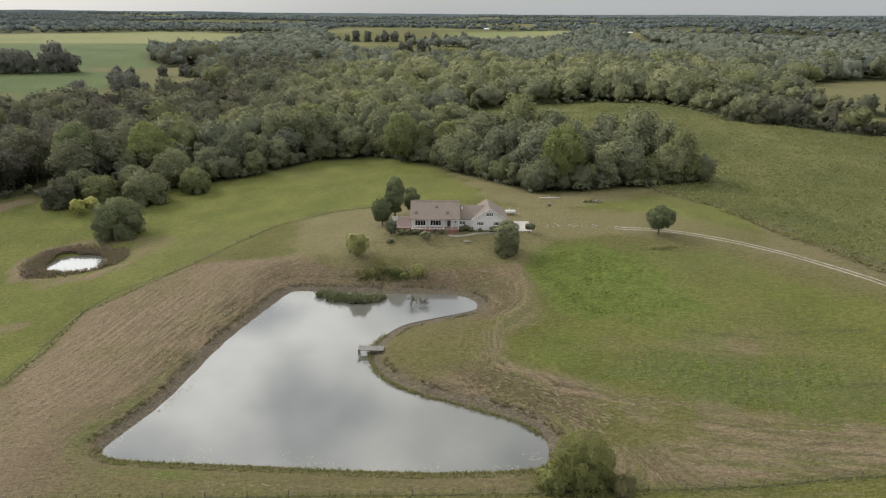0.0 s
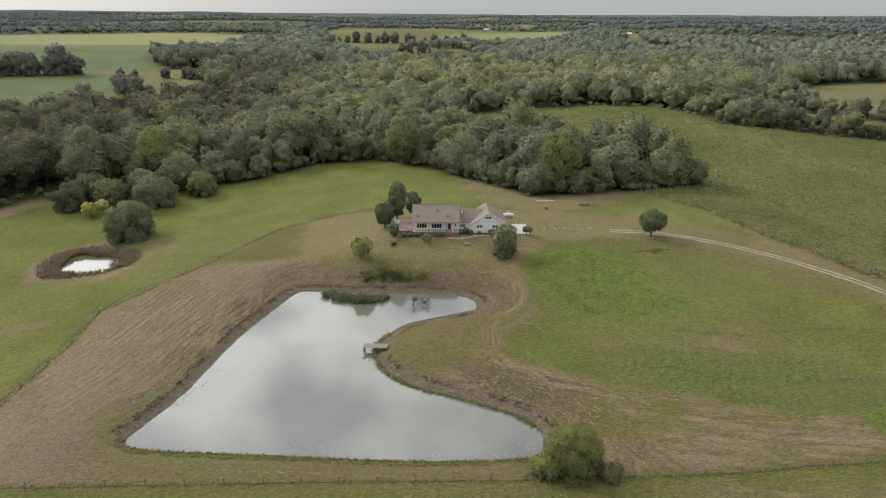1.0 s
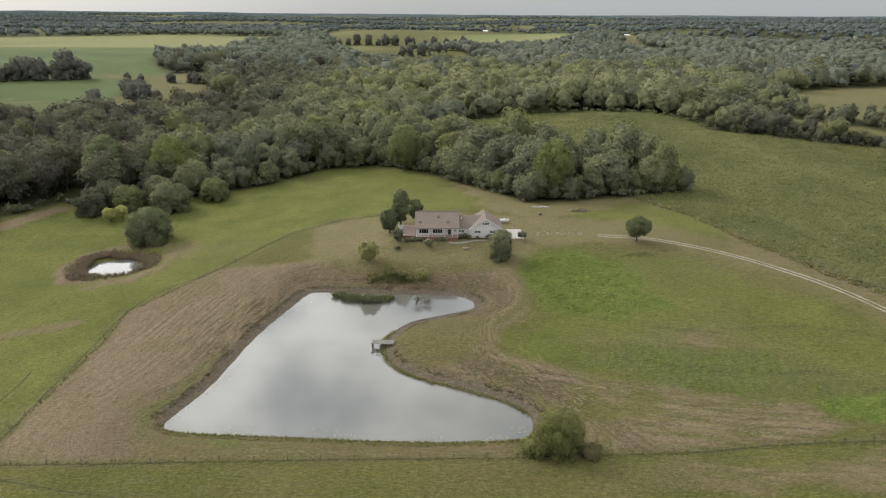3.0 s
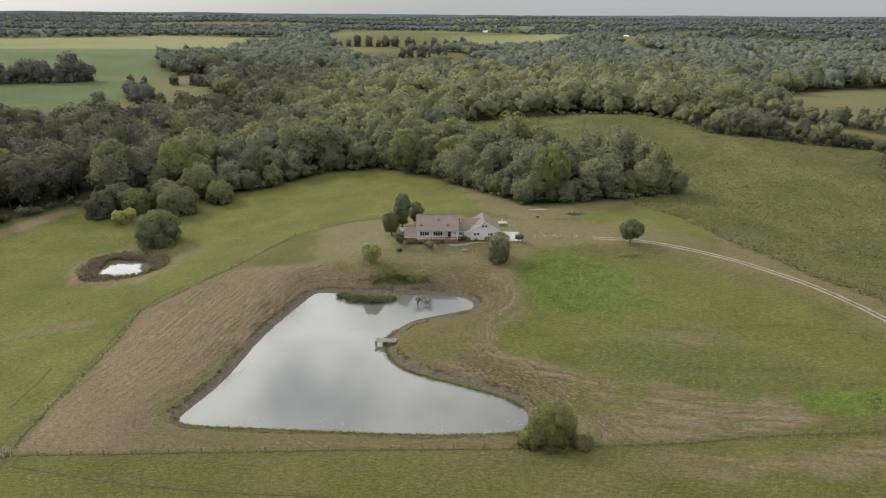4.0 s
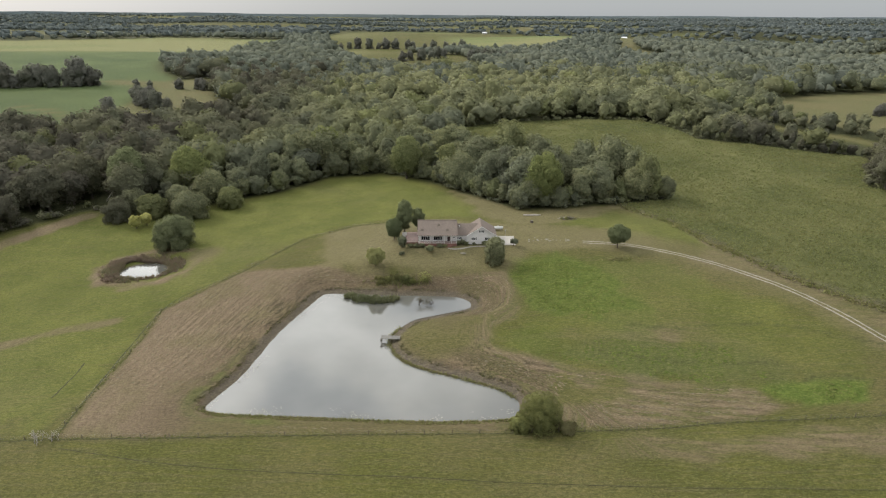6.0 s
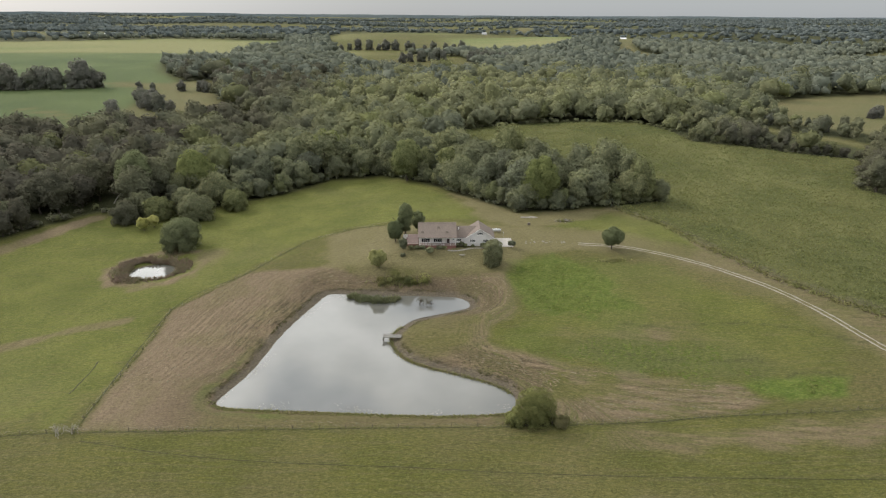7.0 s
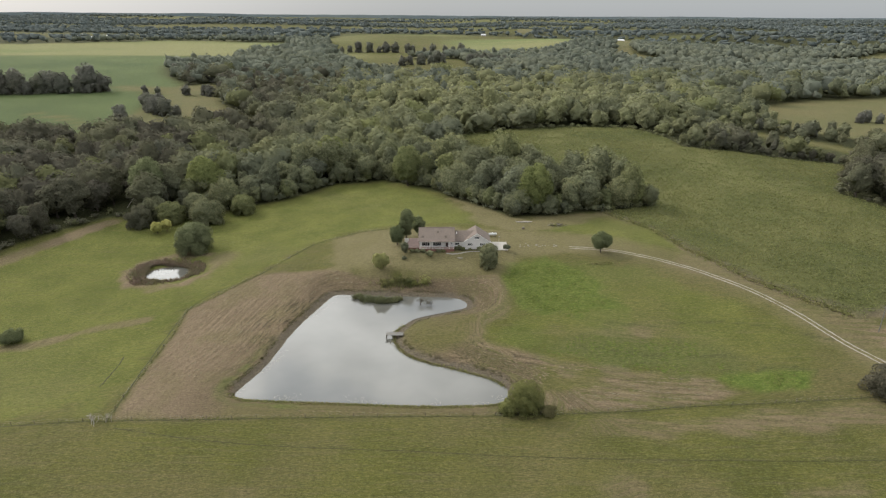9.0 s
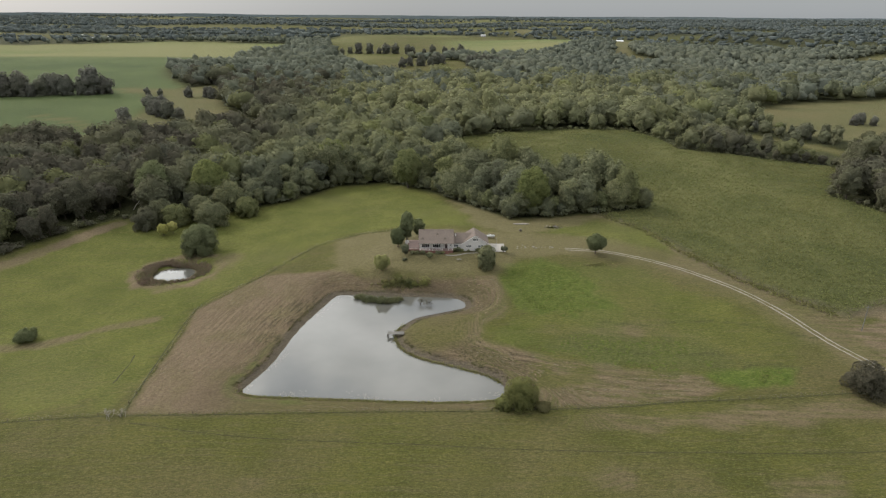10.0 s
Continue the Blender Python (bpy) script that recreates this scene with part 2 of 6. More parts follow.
EAST_HEDGE = [(150, 340), (300, 300), (420, 330), (430, 420), (300, 470), (200, 460), (150, 420)]
EAST_EDGE = [(164.4, 359.2), (201.8, 353.7), (257.6, 328.7), (236, 296)]
TRACK_EAST = [(240, 425), (257, 406), (278, 383), (295, 357), (312, 336)]
TRACK_NEAR = [(222, 402), (238, 384), (258, 361), (276, 336), (294, 316)]
# the first two lines paint the shaded bank; the rest are ruts
HILL_RUTS_AND_SHADE = [[(84, 83.4), (91, 84.2), (98, 82.6)], [(85, 84.0), (91, 84.9), (97, 83.4)], [(70, 108), (84, 108), (98, 104), (112, 97)], [(38, 98), (60, 92), (84, 90)], [(28, 120), (48, 110), (66, 106)]]
DEAD_TREE = (-163.0, 245.0)
TRACK_WEST = [(-200, 150), (-182, 176), (-172, 198), (-160, 222)]
MEADOW = [(-80.5, 74), (-88.5, 131), (-69, 155.5), (-55, 185.5), (-38, 199), (-10, 198), (26, 196), (4, 238), (-14, 276), (-36, 299), (-62, 292), (-84, 260), (-104, 240), (-150, 226), (-176, 200), (-186, 175), (-300, 130), (-300, 70), (-140, 68), (-84, 69)]
HILLTOP = [(24, 112), (28, 140), (45, 150), (70, 146), (95, 116), (106, 95), (96, 82), (72, 83), (52, 87), (30, 93), (16, 103)]
BARE_GROUND = [(4.0, 248.9), (11.1, 222.6), (17.2, 197.0), (24.5, 185.7), (36.9, 183.7), (48.5, 189.3), (67.0, 202.2), (77.0, 213.3), (63.7, 207.7), (39.7, 201.8), (27.2, 212.3), (16.6, 234.3)]
VERGE = [(84, 147), (100, 130), (109, 113), (115, 95), (121, 79), (128, 62), (142, 70), (127, 109), (116, 121), (105, 135), (95, 161)]
CLEARINGS = [OPEN, SOY, GOLD, PASTURE, FIELD_MID, FIELD_GAP, FIELD_EAST, FIELD_UP, FARM_YARD, FARM_LANE, FIELD_RIDGE]


def far_wood(x, y):
    """Where the land beyond the near valley is wooded, 0 to 1: long belts of trees between open fields."""
    near = step(2300, 1500, np.hypot(x, y))
    belts = wavy(x * 0.16 + 300, y, 230) + 0.5 * wavy(x * 0.4, y + 900, 110)
    return np.maximum(near, step(0.66, 0.76, belts + 0.22 * step(-300, 500, x) * step(4600, 2600, np.hypot(x, y))))


def graded(lo, hi, fine_lo, fine_hi, pitch, growth):
    mid = np.arange(fine_lo, fine_hi + pitch / 2, pitch)

    def out(start, end):
        vals, p, x = [], pitch, start
        while x < end:
            p *= growth
            x += p
            vals.append(min(x, end))
        return np.array(vals)

    return np.concatenate([-out(-fine_lo, -lo)[::-1], mid, out(fine_hi, hi)])


def soft_in(x, y, loop, edge=2.0, rough=2.0):
    """1 inside a loop, 0 outside, with an uneven edge."""
    return step(edge, -edge, signed(x, y, loop) + (wavy(x, y, 5) - 0.5) * rough * 2 + (wavy(x, y, 1.7) - 0.5) * rough)


def mesh_of(name, verts, faces, mat=None, smooth=False, normals=None):
    """A mesh from an array of places and an array of quads or triangles."""
    me = bpy.data.meshes.new(name)
    verts, faces = np.asarray(verts, np.float32), np.asarray(faces, np.int32)
    n, k = faces.shape
    me.vertices.add(len(verts))
    me.vertices.foreach_set("co", verts.ravel())
    me.loops.add(n * k)
    me.loops.foreach_set("vertex_index", faces.ravel())
    me.polygons.add(n)
    me.polygons.foreach_set("loop_start", np.arange(0, n * k, k, dtype=np.int32))
    me.polygons.foreach_set("loop_total", np.full(n, k, np.int32))
    if smooth or normals is not None:
        me.polygons.foreach_set("use_smooth", np.ones(n, bool))
    me.update(calc_edges=True)
    if normals is not None:
        me.normals_split_custom_set_from_vertices(np.asarray(normals, np.float32).tolist())
    if mat:
        me.materials.append(mat)
    return me


def store(me, name, values):
    a = me.attributes.new(name, "FLOAT", "POINT")
    a.data.foreach_set("value", np.asarray(values, np.float32))


# ---- materials ----
class Nodes:
    """A small shorthand for node materials."""

    def __init__(self, name):
        self.mat = bpy.data.materials.new(name)
        self.mat.use_nodes = True
        self.nt = self.mat.node_tree
        self.bsdf = next(n for n in self.nt.nodes if n.type == "BSDF_PRINCIPLED")
        self.out = next(n for n in self.nt.nodes if n.type == "OUTPUT_MATERIAL")

    def link(self, a, b):
        self.nt.links.new(a, b)

    def put(self, socket, value):
        if isinstance(value, bpy.types.NodeSocket):
            self.link(value, socket)
        else:
            socket.default_value = value

    def attr(self, name):
        n = self.nt.nodes.new("ShaderNodeAttribute")
        n.attribute_name = name
        return n.outputs["Fac"]

    def place(self, scale=(1, 1, 1), turn=0.0):
        n = self.nt.nodes.new("ShaderNodeNewGeometry")
        m = self.nt.nodes.new("ShaderNodeMapping")
        m.inputs["Scale"].default_value = scale
        m.inputs["Rotation"].default_value = (0, 0, radians(turn))
        self.link(n.outputs["Position"], m.inputs["Vector"])
        return m.outputs[0]

    def object_place(self, scale=(1, 1, 1)):
        n = self.nt.nodes.new("ShaderNodeTexCoord")
        m = self.nt.nodes.new("ShaderNodeMapping")
        m.inputs["Scale"].default_value = scale
        self.link(n.outputs["Object"], m.inputs["Vector"])
        return m.outputs[0]

    def noise(self, scale, detail=3.0, rough=0.55, where=None, warp=0.0):
        n = self.nt.nodes.new("ShaderNodeTexNoise")
        n.inputs["Scale"].default_value, n.inputs["Detail"].default_value = scale, detail
        n.inputs["Roughness"].default_value, n.inputs["Distortion"].default_value = rough, warp
        self.link(where if where is not None else self.place(), n.inputs["Vector"])
        return n.outputs["Fac"]

    def math(self, op, a, b=0.0, clamp=False):
        n = self.nt.nodes.new("ShaderNodeMath")
        n.operation, n.use_clamp = op, clamp
        self.put(n.inputs[0], a)
        self.put(n.inputs[1], b)
        return n.outputs[0]

    def span(self, v, lo, hi, a=0.0, b=1.0):
        n = self.nt.nodes.new("ShaderNodeMapRange")
        n.inputs["From Min"].default_value, n.inputs["From Max"].default_value = lo, hi
        n.inputs["To Min"].default_value, n.inputs["To Max"].default_value = a, b
        self.put(n.inputs["Value"], v)
        return n.outputs[0]

    def mix(self, fac, a, b, kind="MIX"):
        n = self.nt.nodes.new("ShaderNodeMix")
        n.data_type, n.blend_type = "RGBA", kind
        self.put(n.inputs[0], fac)
        for s, v in ((n.inputs[6], a), (n.inputs[7], b)):
            self.put(s, (*v, 1) if isinstance(v, tuple) and len(v) == 3 else v)
        return n.outputs[2]

    def bump(self, h, strength=0.4, metres=0.1):
        n = self.nt.nodes.new("ShaderNodeBump")
        n.inputs["Strength"].default_value, n.inputs["Distance"].default_value = strength, metres
        self.link(h, n.inputs["Height"])
        self.link(n.outputs[0], self.bsdf.inputs["Normal"])

    def done(self, colour, rough=0.8, metal=0.0, spec=0.3):
        self.put(self.bsdf.inputs["Base Color"], (*colour, 1) if isinstance(colour, tuple) else colour)
        self.put(self.bsdf.inputs["Roughness"], rough)
        self.bsdf.inputs["Metallic"].default_value = metal
        self.bsdf.inputs["Specular IOR Level"].default_value = spec
        return self.mat


def ground_material():
    n = Nodes("grassland")
    fine = n.noise(2.2, 5, 0.65)
    fleck = n.noise(0.55, 4, 0.6)
    broad = n.noise(0.06, 4, 0.55)
    broad_b = n.noise(0.021, 3, 0.5)
    streak = n.noise(1.0, 4, 0.6, n.place((0.08, 0.9, 1), 3))
    # pasture grass
    wisp = n.noise(1.0, 5, 0.68, n.place((0.45, 1.9, 1), 4))
    grass = n.mix(n.span(broad, 0.35, 0.65), (0.062, 0.065, 0.015), (0.093, 0.092, 0.023))
    grass = n.mix(n.math("MULTIPLY", n.span(n.math("ADD", broad_b, n.math("MULTIPLY", n.math("SUBTRACT", wisp, 0.5), 0.14)), 0.46, 0.60), 0.7), grass, (0.106, 0.090, 0.040))
    grass = n.mix(n.math("MULTIPLY", n.span(streak, 0.48, 0.66), 0.45), grass, (0.108, 0.088, 0.048))
    grass = n.mix(n.math("MULTIPLY", n.span(wisp, 0.48, 0.66), 0.55), grass, (0.045, 0.056, 0.016))
    grass = n.mix(n.math("MULTIPLY", n.span(fleck, 0.50, 0.66), 0.25), grass, (0.047, 0.058, 0.018))
    meadow = n.mix(n.span(broad, 0.3, 0.7), (0.072, 0.084, 0.017), (0.124, 0.130, 0.032))
    meadow = n.mix(n.math("MULTIPLY", n.span(broad_b, 0.5, 0.7), 0.5), meadow, (0.120, 0.115, 0.045))
    meadow = n.mix(n.math("MULTIPLY", n.span(wisp, 0.48, 0.66), 0.5), meadow, (0.056, 0.075, 0.016))
    meadow = n.mix(n.math("MULTIPLY", n.span(fleck, 0.50, 0.64), 0.3), meadow, (0.058, 0.078, 0.018))
    meadow = n.mix(n.math("MULTIPLY", n.span(streak, 0.50, 0.66), 0.4), meadow, (0.096, 0.086, 0.034))
    grass = n.mix(n.attr("meadow"), grass, meadow)
    # cut hay with windrows that run round the pond
    shore = n.attr("shore")
    wob = n.math("ADD", n.attr("swathe"), n.math("MULTIPLY", n.noise(0.03, 2, 0.5), 5.0))
    lie = n.nt.nodes.new("ShaderNodeCombineXYZ")
    n.link(n.math("MULTIPLY", n.attr("around"), 0.10), lie.inputs[0])
    n.link(n.math("MULTIPLY", wob, 0.75), lie.inputs[1])
    rows = n.noise(1.0, 5, 0.68, lie.outputs[0])
    swath = n.math("SINE", n.math("MULTIPLY", wob, 3.3))
    strong = n.span(n.noise(0.06, 4, 0.65), 0.40, 0.56, 0.45, 1.1)
    line = n.span(n.math("ADD", rows, n.math("MULTIPLY", swath, 0.02)), 0.42, 0.58, -0.5, 0.5)
    hay = n.mix(n.math("ADD", 0.5, n.math("MULTIPLY", n.math("MULTIPLY", line, n.attr("rows")), strong)), (0.042, 0.031, 0.021), (0.178, 0.130, 0.088))
    hay = n.mix(n.math("MULTIPLY", n.span(n.math("ADD", shore, n.math("MULTIPLY", broad, 14.0)), 14, 27), 0.55), hay, (0.186, 0.138, 0.095))
    hay = n.mix(n.math("MULTIPLY", n.span(fine, 0.45, 0.7), 0.5), hay, (0.212, 0.160, 0.110))
    hay = n.mix(n.math("MULTIPLY", n.span(broad, 0.48, 0.62), 0.4), hay, (0.096, 0.092, 0.036))
    hay = n.mix(n.math("MULTIPLY", n.span(fleck, 0.5, 0.75), 0.35), hay, (0.090, 0.060, 0.036))
    hay = n.mix(n.math("MULTIPLY", n.math("MULTIPLY", n.span(line, -0.05, -0.45), n.attr("rows")), n.math("MULTIPLY", strong, 0.3)), hay, (0.045, 0.034, 0.022))
    lie_b = n.nt.nodes.new("ShaderNodeCombineXYZ")
    n.link(n.math("MULTIPLY", n.attr("around"), 0.05), lie_b.inputs[0])
    n.link(n.math("MULTIPLY", wob, 0.42), lie_b.inputs[1])
    n.link(n.math("MULTIPLY", shore, 0.0), lie_b.inputs[2])
    green_rows = n.span(n.noise(1.0, 4, 0.62, lie_b.outputs[0]), 0.47, 0.58)
    hay = n.mix(n.math("MULTIPLY", n.math("MULTIPLY", green_rows, n.attr("east")), 0.62), hay, (0.078, 0.084, 0.026))
    col = n.mix(n.attr("mown"), grass, hay)
    lawn = n.mix(n.span(broad, 0.35, 0.65), (0.124, 0.108, 0.053), (0.146, 0.124, 0.068))
    lawn = n.mix(n.math("MULTIPLY", n.span(fleck, 0.4, 0.7), 0.35), lawn, (0.096, 0.092, 0.038))
    col = n.mix(n.attr("lawn"), col, lawn)
    lush = n.mix(n.span(fleck, 0.35, 0.65), (0.052, 0.082, 0.013), (0.090, 0.120, 0.023))
    col = n.mix(n.attr("lush"), col, lush)
    weeds = n.mix(n.span(fleck, 0.35, 0.65), (0.055, 0.070, 0.024), (0.080, 0.082, 0.034))
    col = n.mix(n.math("MULTIPLY", n.attr("weedy"), 0.5), col, weeds)
    crop = n.mix(n.span(n.noise(0.03, 4, 0.6), 0.38, 0.64), (0.056, 0.064, 0.020), (0.096, 0.099, 0.034))
    crop = n.mix(n.math("MULTIPLY", n.span(n.noise(0.016, 4, 0.6, n.place((1, 0.45, 1), 25)), 0.48, 0.62), 0.65), crop, (0.150, 0.146, 0.056))
    col = n.mix(n.attr("crop"), col, n.mix(n.math("MULTIPLY", n.span(fine, 0.45, 0.7), 0.6), crop, (0.040, 0.050, 0.017)))
    soy = n.mix(n.span(n.noise(0.006, 3), 0.4, 0.6), (0.054, 0.080, 0.031), (0.080, 0.108, 0.042))
    col = n.mix(n.attr("soy"), col, soy)
    gold = n.mix(n.span(n.noise(0.004, 3, 0.5, n.place((0.4, 1, 1), 8)), 0.42, 0.6), (0.180, 0.178, 0.080), (0.125, 0.150, 0.055))
    col = n.mix(n.attr("gold"), col, gold)
    tan = n.mix(n.span(n.noise(0.02, 3), 0.4, 0.6), (0.122, 0.108, 0.052), (0.105, 0.102, 0.046))
    col = n.mix(n.attr("tan"), col, tan)
    mud = n.mix(n.span(fine, 0.35, 0.7), (0.078, 0.063, 0.050), (0.125, 0.103, 0.082))
    col = n.mix(n.attr("mud"), col, mud)
    # forest floor painted near black so gaps between crowns show dark
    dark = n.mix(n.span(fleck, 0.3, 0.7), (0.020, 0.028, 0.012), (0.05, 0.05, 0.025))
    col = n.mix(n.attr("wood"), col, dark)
    col = n.mix(n.math("MULTIPLY", n.attr("rut"), n.span(fleck, 0.3, 0.6, 0.4, 1.0)), col, (0.040, 0.044, 0.020))
    grain = n.noise(1.0, 5, 0.7, n.place((3.2, 5.0, 3.0)))
    col = n.mix(n.math("MULTIPLY", n.span(grain, 0.48, 0.64), 0.38), col, (0.03, 0.03, 0.015))
    col = n.mix(n.math("MULTIPLY", n.span(grain, 0.5, 0.3), 0.22), col, (0.24, 0.225, 0.085))
    stub = n.noise(1.0, 5, 0.74, n.place((1.0, 2.4, 1), -5))
    col = n.mix(n.math("MULTIPLY", n.span(stub, 0.50, 0.66), 0.42), col, (0.034, 0.034, 0.015))
    col = n.mix(n.math("MULTIPLY", n.span(stub, 0.48, 0.32), 0.30), col, (0.225, 0.205, 0.095))
    n.bump(n.math("ADD", n.math("MULTIPLY", fine, 0.35), n.math("ADD", fleck, n.math("MULTIPLY", n.math("MULTIPLY", rows, n.attr("mown")), 0.8))), 0.9, 0.6)
    return n.done(col, 0.95, 0, 0.08)


def water_material():
    n = Nodes("pond_water")
    n.bump(n.noise(0.8, 3, 0.5, n.place((1, 1.8, 1))), 0.02, 0.03)
    silt = n.mix(n.span(n.noise(0.05, 3), 0.35, 0.7), (0.085, 0.085, 0.075), (0.110, 0.108, 0.096))
    m = n.done(silt, 0.06, 0, 0.5)
    n.bsdf.inputs["IOR"].default_value = 1.78
    return m


def leaf_material(name, dark, light, sere, big=0.018, gap=0.8, deep=0.3, through=0.33, kinds_and_light=False):
    """Foliage: each tree its own green, and drifts of paler and yellower trees through a wood."""
    n = Nodes(name)
    info = n.nt.nodes.new("ShaderNodeObjectInfo")
    r = n.math("FRACT", n.math("ADD", info.outputs["Random"], n.attr("tint")))
    r2 = n.math("FRACT", n.math("MULTIPLY", r, 7.31))
    drift = n.span(n.noise(big, 3, 0.55), 0.42, 0.62)
    col = n.mix(r, dark, light)
    col = n.mix(n.math("MULTIPLY", n.math("MULTIPLY", drift, r2), 0.8), col, sere)
    col = n.mix(n.math("MULTIPLY", n.span(r2, 0.70, 0.95), 0.4), col, (0.160, 0.178, 0.130))
    r3 = n.math("FRACT", n.math("MULTIPLY", r, 13.7))
    geo = n.nt.nodes.new("ShaderNodeNewGeometry")
    if kinds_and_light:
        # western woods: cloud shade put in as brownish dark; eastern grove: copper leaves
        sep = n.nt.nodes.new("ShaderNodeSeparateXYZ")
        n.link(geo.outputs["Position"], sep.inputs[0])
        west = n.span(n.math("ADD", sep.outputs["X"], n.math("MULTIPLY", n.noise(0.012, 2), 120.0)), -30, -105)
        east = n.math("MULTIPLY", n.span(sep.outputs["X"], 150, 205), n.span(sep.outputs["Y"], 460, 340))
        west = n.math("MAXIMUM", west, east)
        # sunlit middle of the valley: the brightness goes into a yellower leaf colour
        mid = n.math("MULTIPLY", n.span(sep.outputs["Y"], 360, 520), n.span(n.math("ABSOLUTE", n.math("SUBTRACT", sep.outputs["X"], 30.0)), 280, 120))
        col = n.mix(n.math("MULTIPLY", mid, n.span(r3, 0.1, 0.7, 0.25, 0.8)), col, (0.310, 0.310, 0.160))
        col = n.mix(n.math("MULTIPLY", west, n.span(r3, 0.12, 0.6, 0.45, 0.88)), col, (0.098, 0.086, 0.072))
        col = n.mix(n.math("MULTIPLY", n.span(r3, 0.84, 0.94), 0.45), col, (0.235, 0.255, 0.085))
    col = n.mix(n.math("MULTIPLY", geo.outputs["Random Per Island"], 0.2), col, n.mix(0.3, dark, (0.055, 0.062, 0.032)))
    # speckle paints shade in leaf gaps and light on tufts into the colour
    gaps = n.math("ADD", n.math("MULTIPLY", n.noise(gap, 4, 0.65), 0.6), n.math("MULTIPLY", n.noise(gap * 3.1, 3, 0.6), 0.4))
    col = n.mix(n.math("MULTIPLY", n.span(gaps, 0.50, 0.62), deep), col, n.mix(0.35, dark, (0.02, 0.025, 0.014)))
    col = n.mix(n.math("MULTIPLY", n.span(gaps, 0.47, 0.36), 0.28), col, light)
    # shade inside the crown is painted: its core is mixed towards black
    col = n.mix(n.math("MULTIPLY", n.attr("inner_shade"), 0.26), col, (0.030, 0.033, 0.020))
    n.bump(n.math("MULTIPLY", gaps, -1.0), 0.45, 0.45 / gap)
    bump = n.bsdf.inputs["Normal"].links[0].from_socket
    n.nt.nodes.remove(n.bsdf)
    face, back, both = (n.nt.nodes.new(k) for k in ("ShaderNodeBsdfDiffuse", "ShaderNodeBsdfTranslucent", "ShaderNodeMixShader"))
    both.inputs[0].default_value = through
    for k, b in enumerate((face, back)):
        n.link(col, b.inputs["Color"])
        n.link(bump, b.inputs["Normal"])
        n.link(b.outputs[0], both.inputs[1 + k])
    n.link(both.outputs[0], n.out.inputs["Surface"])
    return n.mat


GROUND = ground_material()
WATER = water_material()
# dark greens raised and greyed to put some haze into the colour
LEAF = leaf_material("broadleaf_foliage", (0.132, 0.142, 0.104), (0.240, 0.250, 0.138), (0.290, 0.285, 0.120), kinds_and_light=True)
# haze over the valley and far woods is mixed into this leaf colour
LEAF_HAZED = leaf_material("hazed_green_foliage", (0.138, 0.153, 0.124), (0.204, 0.219, 0.166), (0.190, 0.190, 0.120), 0.006, gap=0.3, deep=0.2)
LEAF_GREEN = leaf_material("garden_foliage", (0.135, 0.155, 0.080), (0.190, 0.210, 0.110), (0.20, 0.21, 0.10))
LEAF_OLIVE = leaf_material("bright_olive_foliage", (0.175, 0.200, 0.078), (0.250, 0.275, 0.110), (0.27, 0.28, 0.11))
# stronger haze for the horizon woods, put into the leaf colour
LEAF_FAR_HAZE = leaf_material("far_hazed_foliage", (0.125, 0.146, 0.142), (0.165, 0.188, 0.180), (0.17, 0.185, 0.165), 0.003, gap=0.2, deep=0.1)
LEAF_COPPER = leaf_material("dark_copper_foliage", (0.078, 0.072, 0.054), (0.120, 0.112, 0.080), (0.13, 0.11, 0.08))
# dark hedgerow leaves, lightened to carry far haze in their colour
LEAF_DARK_HAZED = leaf_material("hazed_dark_foliage", (0.150, 0.146, 0.128), (0.215, 0.216, 0.178), (0.170, 0.160, 0.120))
LEAF_YELLOW = leaf_material("yellowing_foliage", (0.36, 0.36, 0.12), (0.46, 0.45, 0.17), (0.50, 0.43, 0.18), deep=0.15, through=0.4)
LEAF_WILLOW = leaf_material("willow_foliage", (0.23, 0.24, 0.09), (0.30, 0.30, 0.11), (0.36, 0.33, 0.12), deep=0.15, through=0.4)
LEAF_SALLOW = leaf_material("sallow_foliage", (0.150, 0.165, 0.062), (0.215, 0.225, 0.085), (0.26, 0.25, 0.10), deep=0.2, through=0.4)
LEAF_SILVER = leaf_material("silvery_foliage", (0.190, 0.200, 0.112), (0.250, 0.260, 0.150), (0.27, 0.265, 0.15), deep=0.5)
CROPLEAF = leaf_material("crop_foliage", (0.150, 0.166, 0.062), (0.205, 0.218, 0.088), (0.24, 0.215, 0.095), 0.03, deep=0.1, through=0.5)
HAY = leaf_material("dry_hay", (0.090, 0.070, 0.046), (0.215, 0.170, 0.118), (0.12, 0.11, 0.05), 0.1, deep=0.2, through=0.1)
WEED = leaf_material("weeds", (0.16, 0.175, 0.066), (0.25, 0.24, 0.10), (0.31, 0.26, 0.14), 0.1, deep=0.2, through=0.5)
SEDGE = leaf_material("sedge", (0.085, 0.088, 0.036), (0.135, 0.128, 0.058), (0.15, 0.12, 0.07), 0.1, deep=0.2, through=0.4)
CATTAIL = leaf_material("cattails", (0.16, 0.118, 0.09), (0.24, 0.185, 0.14), (0.18, 0.19, 0.08), 0.1)


